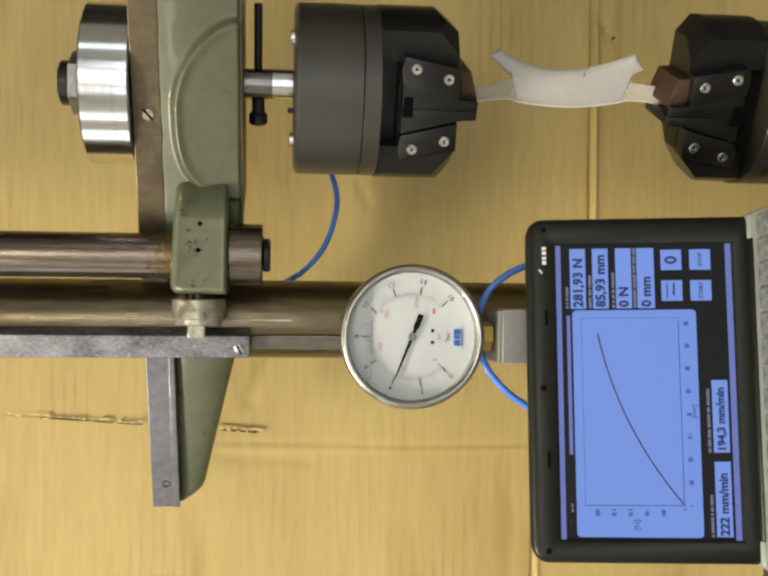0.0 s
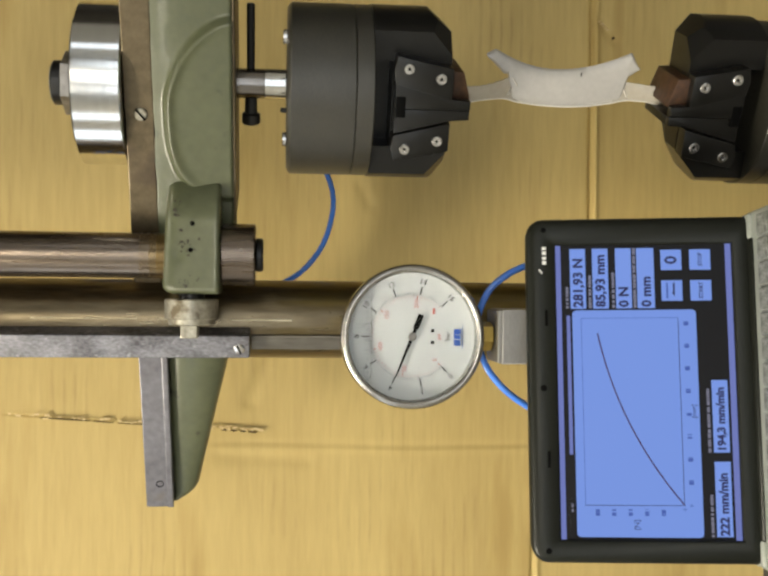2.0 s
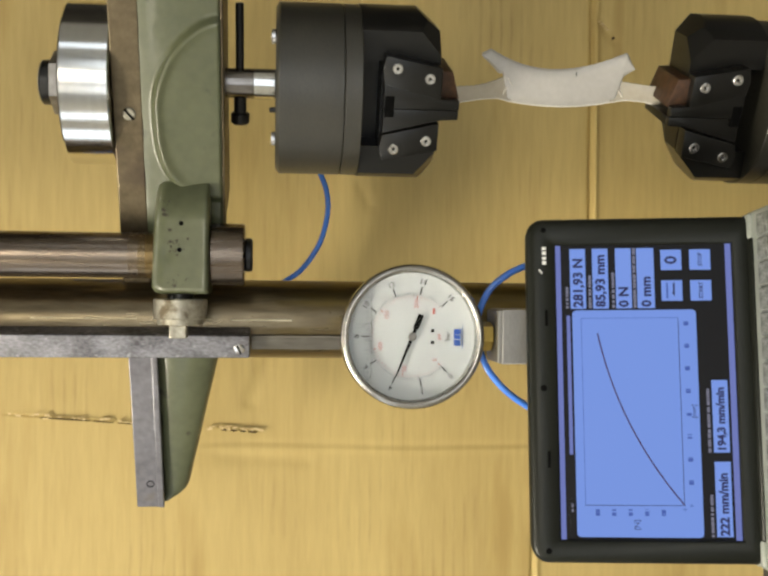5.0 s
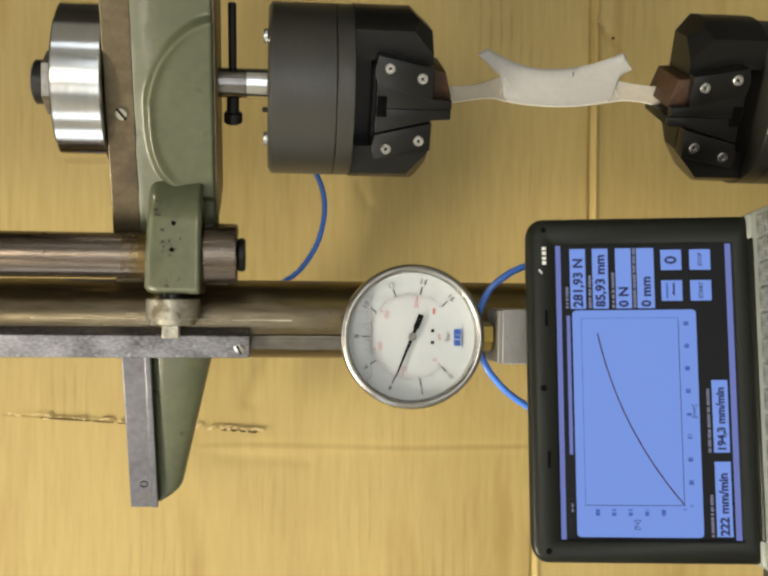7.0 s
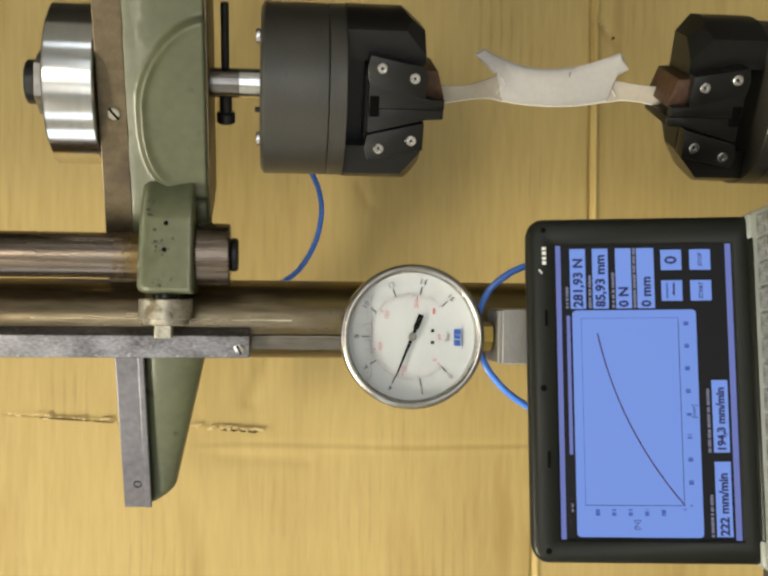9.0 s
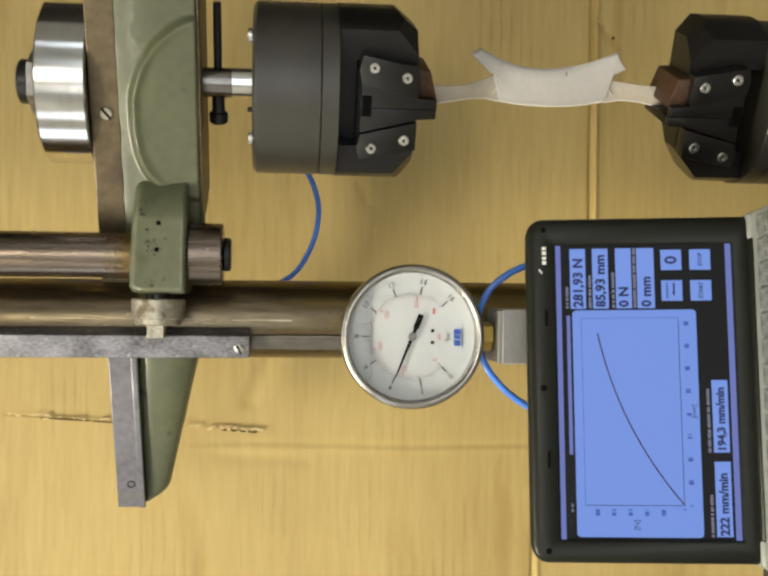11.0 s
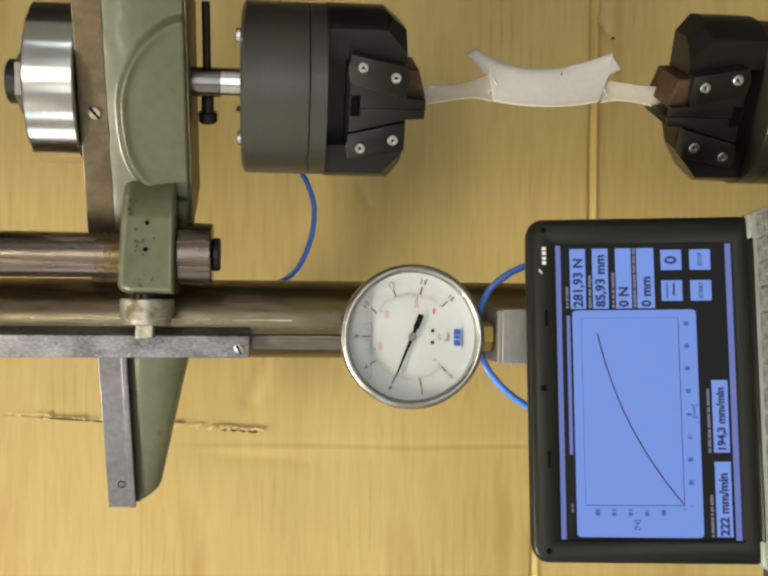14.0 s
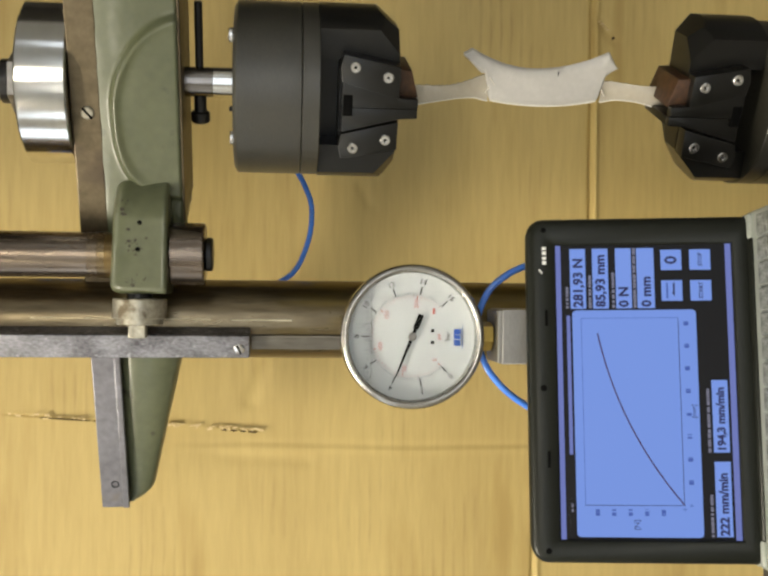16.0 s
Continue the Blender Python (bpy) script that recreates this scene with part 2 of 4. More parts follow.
def lathe(profile, m=None, seg=64, bm=None):
    """Profile of (radius, height) turned round z, then placed by m."""
    b = bmesh.new()
    rings = []
    for r, h in profile:
        if r < 1e-6:
            rings.append([b.verts.new((0, 0, h))])
        else:
            rings.append([b.verts.new((r * math.cos(2 * math.pi * i / seg), r * math.sin(2 * math.pi * i / seg), h)) for i in range(seg)])
    for p, q in zip(rings, rings[1:]):
        for i in range(seg):
            j = (i + 1) % seg
            loop = [p[i % len(p)], p[j % len(p)], q[j % len(q)], q[i % len(q)]]
            loop = list(dict.fromkeys(loop))
            if len(loop) > 2:
                b.faces.new(loop)
    if m is not None:
        bmesh.ops.transform(b, matrix=m, verts=b.verts)
    return join(bm, b)


def rod(r, z0, z1, m=None, chamfer=0.001, seg=48, bm=None):
    c = min(chamfer, r * 0.4, (z1 - z0) * 0.4)
    return lathe([(0, z0), (r - c, z0), (r, z0 + c), (r, z1 - c), (r - c, z1), (0, z1)], m, seg, bm)


def hexagon(r, z0, z1, m=None, bm=None):
    return rod(r, z0, z1, m, 0.0008, 6, bm)


FRONT = Matrix.Rotation(radians(90), 4, "X")     # turns +z to -y, towards the camera


def at(x, y, z, turn=None):
    return Matrix.Translation((x, y, z)) @ (turn if turn is not None else Matrix())


def tube(points, r, seg=14, bm=None):
    b = bmesh.new()
    pts = [Vector(p) for p in points]
    rings = []
    for i, p in enumerate(pts):
        d = (pts[min(i + 1, len(pts) - 1)] - pts[max(i - 1, 0)]).normalized()
        q = d.to_track_quat("Z", "Y").to_matrix()
        rings.append([b.verts.new(p + q @ Vector((r * math.cos(2 * math.pi * k / seg), r * math.sin(2 * math.pi * k / seg), 0))) for k in range(seg)])
    for p, q in zip(rings, rings[1:]):
        for i in range(seg):
            b.faces.new((p[i], p[(i + 1) % seg], q[(i + 1) % seg], q[i]))
    b.faces.new(rings[0][::-1])
    b.faces.new(rings[-1])
    return join(bm, b)


def curve_points(knots, n):
    """n + 1 points at even steps along a smooth line through the knots."""
    k = [Vector(p) for p in knots]
    dense = []
    for i in range(len(k) - 1):
        p0, p1, p2, p3 = k[max(i - 1, 0)], k[i], k[i + 1], k[min(i + 2, len(k) - 1)]
        for s in range(24):
            t = s / 24
            dense.append(0.5 * ((2 * p1) + (p2 - p0) * t + (2 * p0 - 5 * p1 + 4 * p2 - p3) * t * t + (3 * p1 - p0 - 3 * p2 + p3) * t ** 3))
    dense.append(k[-1])
    run = [0.0]
    for a, b in zip(dense, dense[1:]):
        run.append(run[-1] + (b - a).length)
    out, j = [], 0
    for i in range(n + 1):
        want = run[-1] * i / n
        while j < len(run) - 2 and run[j + 1] < want:
            j += 1
        f = (want - run[j]) / max(1e-9, run[j + 1] - run[j])
        out.append(dense[j].lerp(dense[j + 1], min(1, f)))
    return out


def lettering(text, size, mat, parent, m, name="lettering", align="CENTER", bold=0.0):
    cu = bpy.data.curves.new("lettering", "FONT")
    cu.body, cu.size, cu.align_x, cu.align_y, cu.offset = text, size, align, "CENTER", bold
    cu.resolution_u = 2
    ob = bpy.data.objects.new("lettering", cu)
    scene.collection.objects.link(ob)
    bpy.context.view_layer.update()
    me = bpy.data.meshes.new_from_object(ob.evaluated_get(bpy.context.evaluated_depsgraph_get()))
    bpy.data.objects.remove(ob)
    bpy.data.curves.remove(cu)
    me.transform(m)
    me.materials.clear()
    me.materials.append(mat)
    ob = new(name, me)
    ob.parent = parent
    return ob


# ---- the room ----
def room():
    for name, b, mat in (
        ("floor", box(-3.2, 3.2, -7.0, 1.0, -0.85, -0.80, 0), FLOOR),
        ("ceiling", box(-3.2, 3.2, -7.0, 1.0, 1.9, 1.96, 0), WALL),
        ("wall_back", box(-3.2, 3.2, 1.0, 1.1, -0.80, 1.9, 0), DARK_WALL),
        ("wall_front", box(-3.2, 3.2, -7.1, -7.0, -0.80, 1.9, 0), WALL),
        ("wall_left", box(-3.3, -3.2, -7.0, 1.0, -0.80, 1.9, 0), WALL),
        ("wall_right", box(3.2, 3.3, -7.0, -0.60, -0.80, 1.9, 0), WALL),
        ("wall_right_end", box(3.2, 3.3, -0.60, 1.0, -0.80, 1.9, 0), DARK_WALL)):
        tagged(part(name, b, mat, smooth=0), "plain workshop " + name.split("_")[0], name.split("_")[0], kind="structure")
    # unseen windows added behind the camera and in the side walls, for reflections
    spots = [(x, -7.0, 0.05, 0, w) for x, w in ((-2.3, 0.62), (-0.75, 0.50), (0.55, 0.50), (2.1, 0.62))]
    spots += [(-3.2, y, 0.75, -90, w) for y, w in ((-0.2, 0.45), (-2.2, 0.40))]
    spots += [(3.2, -3.4, 0.75, 90, 0.40)]
    for x, y, z, turn, w in spots:
        tall = 1.70 if turn == 0 else 0.80
        win = thing("window", pose(x, y, z, 0, 0, turn), "unseen white-framed window added to light the steel and mirror in it", "window", "windows of the workshop", "structure")
        part("pane", box(-w, w, 0.004, 0.012, 0.0, tall, 0), DAY, win, smooth=0)
        for x0, x1, z0, z1 in ((-w - 0.05, -w, -0.05, tall + 0.05), (w, w + 0.05, -0.05, tall + 0.05), (-w, w, -0.05, 0.0), (-w, w, tall, tall + 0.05), (-0.02, 0.02, 0.0, tall)):
            part("frame_bar", box(x0, x1, 0.0, 0.04, z0, z1, 0.003), WALL, win)
    for lx, ly in [q[:2] for q in LAMPS] + [(0.0, -0.2), (-1.9, -6.0), (0.5, -6.0)]:
        lamp = thing("ceiling_light", pose(lx, ly, 1.9), "white fluorescent ceiling light with a glowing diffuser", "light", "ceiling lights")
        part("housing", box(-0.64, 0.64, -0.1, 0.1, -0.06, 0.0, 0.004), PALE_PLASTIC, lamp)
        part("diffuser", box(-0.6, 0.6, -0.08, 0.08, -0.115, -0.062, 0.01), TUBE, lamp)


# short dents and creases in the board: from, to, depth, width
DENTS = ((0.335, 0.018, 0.305, -0.006, 0.003, 0.005), (0.122, 0.302, 0.098, 0.290, 0.0022, 0.005), (-0.075, 0.405, -0.135, 0.430, 0.0025, 0.008),
         (-0.200, 0.46, -0.205, 0.36, 0.0015, 0.007), (0.255, 0.34, 0.20, 0.30, 0.002, 0.008), (-0.149, 0.705, -0.157, 0.590, 0.0016, 0.0012), (-0.163, 0.468, -0.169, 0.418, 0.0020, 0.0014))


def cardboard():
    """A folded sheet of board behind the machine; folds and dents are in the mesh."""
    def lines(lo, hi, step, dense):
        v = list(np.arange(lo, hi + 1e-6, step))
        for c in dense:
            v += [c + k * 0.0012 for k in range(-9, 10)]
        return sorted(set(round(float(q), 5) for q in v))
    xs = lines(-0.62, 0.60, 0.005, (-0.188, -0.150, -0.164))
    zs = lines(-0.50, 0.92, 0.005, (0.018, 0.088))
    bell = lambda d, w: math.exp(-(d / w) ** 2)
    bm = bmesh.new()
    grid = []
    for z in zs:
        row = []
        for x in xs:
            y = 0.34 + 0.004 * noise.noise((x * 2.1, z * 2.3, 0.3)) + 0.0012 * noise.noise((x * 9, z * 4, 4.0))
            side = 1 / (1 + math.exp(-(x + 0.10) / 0.02))
            y += side * (0.0040 * bell(z - 0.0205, 0.0026) - 0.0024 * bell(z - 0.0145, 0.0035)) - 0.0015 * side * (z < 0.018)
            low = 1 / (1 + math.exp((x + 0.27) / 0.01))
            y += low * (0.003 * bell(z - 0.088, 0.003) - 0.002 * bell(z - 0.083, 0.004))
            span = 1 / (1 + math.exp(-(z - 0.05) / 0.01)) / (1 + math.exp((z - 0.48) / 0.02))
            bend = x + 0.002 * noise.noise((z * 6, 0, 9)) + 0.012 * (0.3 - z)
            y += span * (0.0007 * bell(bend + 0.186, 0.004) - 0.0005 * bell(bend + 0.192, 0.004))
            for x0, z0, x1, z1, deep, wide in DENTS:
                ux, uz = x1 - x0, z1 - z0
                f = max(0, min(1, ((x - x0) * ux + (z - z0) * uz) / (ux * ux + uz * uz)))
                d = math.hypot(x - x0 - f * ux, z - z0 - f * uz)
                if d < wide * 4:
                    y += deep * bell(d, wide)
            row.append(bm.verts.new((x, y, z)))
        grid.append(row)
    for a, b in zip(grid, grid[1:]):
        for i in range(len(a) - 1):
            bm.faces.new((a[i], a[i + 1], b[i + 1], b[i]))
    geom = bmesh.ops.extrude_face_region(bm, geom=list(bm.faces))
    bmesh.ops.translate(bm, vec=(0, 0.005, 0), verts=[v for v in geom["geom"] if isinstance(v, bmesh.types.BMVert)])
    board = thing("cardboard_sheet", pose(0, 0, 0), "creased brown corrugated cardboard sheet standing behind the machine", "cardboard")
    part("sheet", bm, CARD, board, smooth=60)
    # the torn fibres along an old perforation
    rng = random.Random(4)
    bm = bmesh.new()
    for i in range(150):
        f = rng.random()
        if 0.30 < f < 0.34 or (0.0 < f < 0.66 and rng.random() < 0.55):
            continue
        x, z = -0.1478 - 0.0205 * f + rng.gauss(0, 0.0010), 0.705 - 0.290 * f
        w, h = rng.uniform(0.0005, 0.0014), rng.uniform(0.001, 0.0035)
        y = 0.3365
        v = [bm.verts.new((x + a * w + rng.gauss(0, 0.0004), y - rng.uniform(-0.0004, 0.0004), z + b * h)) for a, b in ((-1, -1), (1, -1), (0.6, 1), (-0.7, 0.8))]
        bm.faces.new(v)
        k = bm.verts.new((x, y + 0.0035, z))
        for p, q in zip(v, v[1:] + v[:1]):
            bm.faces.new((p, q, k))
    tagged(part("torn_fibre", bm, TORN, board, smooth=0), "torn brown paper fibres along a perforation", kind="stuff")
    # dark slits left by the perforating blade: solid strips, shade put in their colour
    for za, zb in ((0.668, 0.612), (0.608, 0.586), (0.581, 0.553), (0.462, 0.455), (0.452, 0.444), (0.440, 0.434), (0.431, 0.421)):
        xa, xb = -0.1528 - 0.0735 * (0.668 - za), -0.1528 - 0.0735 * (0.668 - zb)
        w = 0.0005 if za > 0.5 else 0.0009
        slit = bmesh.new()
        rows = [[slit.verts.new((x + q * w * (0.3 if x != (xa + xb) / 2 else 1) + rng.gauss(0, 0.0001), 0.3364, z)) for q in (-1, 1)] for x, z in ((xa, za), ((xa + xb) / 2, (za + zb) / 2), (xb, zb))]
        for p, q in zip(rows, rows[1:]):
            slit.faces.new((p[0], p[1], q[1], q[0]))
        back = bmesh.ops.extrude_face_region(slit, geom=list(slit.faces))
        bmesh.ops.translate(slit, vec=(0, 0.004, 0), verts=[v for v in back["geom"] if isinstance(v, bmesh.types.BMVert)])
        part("slit", slit, SLIT, board, "dark slit of an old perforation", 0)
    # a tear and a puncture beside the upper fold; dark colour shades the puncture
    tear = bmesh.new()
    for k in range(5):
        x, z = 0.3262 - 0.0024 * k, 0.0128 - 0.0026 * k
        v = [tear.verts.new((x + a * 0.0011 + rng.gauss(0, 0.0004), 0.3355 - 0.0012 * (b > 0), z + b * 0.0016 - a * 0.001)) for a, b in ((-1, -1), (1, -1), (1, 1), (-1, 1))]
        tear.faces.new(v)
        k2 = tear.verts.new((x, 0.340, z))
        for p, q in zip(v, v[1:] + v[:1]):
            tear.faces.new((p, q, k2))
    part("tear", tear, TORN, board, "curled torn paper beside the fold", 0)
    part("puncture", rod(0.0017, 0.0, 0.004, at(0.3071, 0.3395, -0.0052, FRONT), 0.0002, 12), SLIT, board, "small puncture in the board")
    foot = thing("cardboard_support", pose(0, 0.42, -0.80), "plain wooden trestle carrying the cardboard", "support")
    part("shelf", box(-0.6, 0.6, -0.085, 0.06, 0.27, 0.2995, 0.002), BENCH, foot)
    for sx in (-0.5, 0.5):
        part("leg", box(sx - 0.03, sx + 0.03, -0.06, 0.04, 0, 0.27, 0.002), BENCH, foot)


room()
cardboard()


# ---- the machine ----
def machine_frame():
    f = thing("machine_frame", on_machine(-0.80), "oily steel column on a grey machine base", "machine")
    cx, cy = -0.203, -0.024
    part("column", rod(0.0345, 0.33, 1.95, at(cx, cy, 0), 0.002, 96), COLUMN, f, "oil-stained round steel column")
    # long scratches along the column; its highlight line is put into their pale colour
    for turn, za, zb, r in ((-64.5, 1.186, 1.238, 0.0008), (-64.2, 1.255, 1.300, 0.0006), (-63.5, 1.318, 1.405, 0.0004)):
        sx, sy = cx + 0.0344 * math.cos(radians(turn)), cy + 0.0344 * math.sin(radians(turn))
        part("scratch", tube([(sx, sy, za), (sx, sy, (za + zb) / 2), (sx, sy, zb)], r, 6), SCRATCH, f, "thin scratch line with its highlight as pale colour")
    part("base", box(-0.42, 0.20, -0.20, 0.25, 0.0, 0.33, 0.012), GREEN, f, "green painted machine base")
    part("pedestal", rod(0.05, 0.33, 0.745, at(0, 0, 0), 0.002, 48), DARK, f)
    rail = part("rail", box(-0.2155, -0.1937, -0.0740, -0.0580, 1.2218, 1.92, 0.0012), RAIL_STEEL, f, "scuffed flat steel guide rail with a slotted screw")
    # slightly paler grey strip along the column, below the rail's end
    part("grey_strip", box(-0.2140, -0.2005, -0.0610, -0.050, 0.45, 1.2212, 0.0008), GREY_STRIP, f, "oily grey steel strip below the rail")
    slotted_screw(rail, -0.2060, -0.0740, 1.2308, 0.0048, SCREW, -22)
    return f


def slotted_screw(parent, x, y, z, r, mat, slot_turn):
    s = part("screw", lathe([(0, 0), (r, 0), (r, 0.0008), (r * 0.8, 0.0018), (0, 0.0022)], at(x, y, z, FRONT), 24), mat, parent, "slotted screw head")
    part("slot", box(-r * 0.95, r * 0.95, -0.0027, -0.0012, -r * 0.16, r * 0.16, 0), HOLE, s, m=at(x, y, z) @ Matrix.Rotation(radians(slot_turn), 4, "Y"))
    return s


def crosshead():
    z0 = 0.405
    c = thing("crosshead", on_machine(z0), "green cast crosshead with a worn steel flange and clamp block", "machine part")
    up = Matrix.Translation((0, 0, -z0))

    def put(name, bm, mat, label="", smooth=22):
        return part(name, bm, mat, c, label, smooth, up)
    # machined flange along the top
    put("arm_flange", box(-0.4095, -0.2302, -0.0237, 0.050, 0.4935, 0.5168, 0.0012), PLATE, "grey worn machined arm flange")
    flange = put("flange", box(-0.2300, 0.19, -0.0235, 0.055, 0.4935, 0.5168, 0.0012), BROWN_STEEL, "brown worn machined flange")
    slotted = part("screw", lathe([(0, 0), (0.0052, 0), (0.0052, 0.001), (0.004, 0.0018), (0, 0.002)], up @ at(-0.0185, -0.0235, 0.5040, FRONT), 24), WORN, flange, "slotted screw head")
    part("slot", box(-0.0055, 0.0055, -0.0026, -0.0012, -0.0009, 0.0009, 0), HOLE, slotted, m=up @ at(-0.0185, -0.0235, 0.5040) @ Matrix.Rotation(radians(-40), 4, "Y"))
    part("ring_mark", lathe([(0.0030, 0), (0.0038, 0), (0.0038, 0.0006), (0.0030, 0.0006), (0.0030, 0)], up @ at(-0.3820, -0.0237, 0.5030, FRONT), 24), HOLE, flange)
    # main casting: web behind, and a front face with a half-round boss edged by a rounded bead
    put("web", prism([(0.19, 0.4935), (0.19, 0.4292), (-0.118, 0.4292), (-0.135, 0.440), (-0.150, 0.4935)], -0.018, 0.048, 0.002, 2), GREEN, "green painted cast web")
    put("bottom_face", box(-0.106, 0.185, -0.0335, 0.050, 0.4281, 0.4300, 0.0006), BROWN_STEEL, "brown machined underside")
    put("casting_face", casting_face(), GREEN, "green cast face with a half-round boss and raised rim", 60)
    # clamp block round the piston rod
    turned = at(-0.1343, -0.043, 0) @ Matrix.Rotation(radians(25.36), 4, "Z")
    block = clamp_shape()
    bmesh.ops.transform(block, matrix=turned, verts=block.verts)
    clamp = put("clamp_block", block, GREEN, "chipped green clamp block", 60)
    for hx, hz in ((0.0255, 0.4620), (0.0040, 0.4632)):
        part("set_screw_hole", rod(0.0019, 0, 0.0014, up @ turned @ at(hx, -0.0317, hz, FRONT), 0.0002, 16), HOLE, clamp)
    tagged(part("chip", chips(), CHIP, clamp, "dark metal where paint has chipped", 0, up @ turned), kind="stuff")
    put("piston_rod", rod(0.0190, 0.4850, 0.98, at(-0.1343, -0.043, 0), 0.001, 96), ROD, "bronzed round piston rod")
    for za, zb, r, film in ((0.4852, 0.4925, 0.01912, AMBER), (0.4923, 0.4985, 0.01909, THIN_AMBER), (0.4983, 0.5065, 0.01906, FAINT_AMBER)):
        put("oil_band", lathe([(r, za), (r, zb)], at(-0.1343, -0.043, 0), 96), film, "amber burnt oil on the rod")
    nut = put("rod_nut", rod(0.0262, 0.4115, 0.4400, at(-0.1325, -0.043, 0), 0.0012, 56), ROD, "browned round nut")
    part("end_cap", rod(0.0142, 0.4050, 0.4116, up @ at(-0.1325, -0.043, 0), 0.0015, 40), DARK, nut)
    # guide roller on its stub, square to the clamp block
    axle = at(-0.1343, -0.043, 0) @ Matrix.Rotation(radians(25.36), 4, "Z") @ at(-0.0360, -0.0140, 0.4635) @ Matrix.Rotation(radians(-90), 4, "Y")
    roller = put("guide_roller", lathe([(0, 0), (0.0210, 0), (0.0220, 0.001), (0.0220, 0.0158), (0.0212, 0.0166), (0.0192, 0.0166), (0.0190, 0.0205), (0.0180, 0.0215), (0, 0.0215)], axle, 64), WORN, "worn steel guide roller")
    part("stub", rod(0.0105, -0.012, 0.001, up @ axle, 0.0005, 24), DARK, roller)
    part("bolt_head", box(-0.0072, 0.0072, -0.0075, 0.0075, 0.0212, 0.0325, 0.0012, 2), WORN, roller, "worn square bolt head", m=up @ axle @ at(0.0015, 0, 0))
    # tapering arm under the far end of the flange
    arm = bmesh.new()
    rings = []
    n = 30
    for i in range(n + 1):
        f = i / n
        x = -0.225 - 0.1825 * f
        bottom = 0.4315 + 0.0395 * f + 0.0145 * max(0, (f - 0.90) / 0.10) ** 2
        depth = 0.5 * (0.030 - 0.008 * f)
        ring = []
        for j in range(17):
            a = math.pi * j / 16
            ring.append(arm.verts.new((x, -0.002 - depth * 1.35 * math.sin(a) ** 0.45, 0.4945 + (bottom - 0.4945) * (0.5 - 0.5 * math.cos(a)))))
        rings.append(ring)
    for a, b in zip(rings, rings[1:]):
        for j in range(16):
            arm.faces.new((a[j], a[j + 1], b[j + 1], b[j]))
        arm.faces.new((a[16], a[0], b[0], b[16]))
    arm.faces.new(rings[0])
    arm.faces.new(rings[-1][::-1])
    put("arm_rib", arm, GREEN, "green tapering rib", 50)
    put("flange_edge", box(-0.4085, -0.225, -0.0262, -0.0225, 0.4905, 0.4965, 0.0012), PLATE)
    put("hose_section", tube([(-0.1655, -0.005, 0.500), (-0.1655, -0.005, 0.53), (-0.1665, -0.004, 0.562)], 0.003), BLUE_HOSE, "blue air hose")
    return c


def casting_face():
    """The casting's front: a rounded shoulder under the flange, then a half-round boss."""
    def smooth(a, b, v):
        f = max(0.0, min(1.0, (v - a) / (b - a)))
        return f * f * (3 - 2 * f)

    def front(x, z):
        y = -0.0255 - 0.0040 * (1 - math.exp(-max(0.0, 0.4937 - z) / 0.016))
        dx, dz = x + 0.0110, z - 0.4275
        half, n = (0.0710, 1.8) if dx > 0 else (0.0745, 2.8)
        d = 0.055 * (1 - (abs(dx / half) ** n + abs(max(0.0, dz) / 0.0550) ** n) ** (1 / n))
        y += (-0.0356 - y) * smooth(-0.0036, 0.0016, d)
        y -= 0.0024 * math.exp(-((d - 0.0014) / 0.0036) ** 2) * (0.85 + 0.5 * noise.noise((x * 25, z * 25, 3))) * (0.25 + 0.75 * smooth(-0.086, -0.060, x))
        y += 0.0050 * smooth(0.4325, 0.4286, z) ** 2
        return y + 0.0004 * noise.noise((x * 30, z * 30, 2)) + 0.00012 * noise.noise((x * 150, z * 150, 6))
    bm = bmesh.new()
    n, k = 200, 50
    rows = []
    for i in range(n + 1):
        x = -0.152 + 0.342 * i / n
        rag = 0.0009 * noise.noise((x * 45, 0, 5))
        rows.append([bm.verts.new((x, front(x, 0.4283 + (0.0652 + rag) * j / k), 0.4283 + (0.0652 + rag) * j / k)) for j in range(k + 1)])
    for a, b in zip(rows, rows[1:]):
        for j in range(k):
            bm.faces.new((a[j], a[j + 1], b[j + 1], b[j]))
    back = bmesh.ops.extrude_face_region(bm, geom=list(bm.faces))
    for v in [v for v in back["geom"] if isinstance(v, bmesh.types.BMVert)]:
        v.co.y = -0.010
    return bm


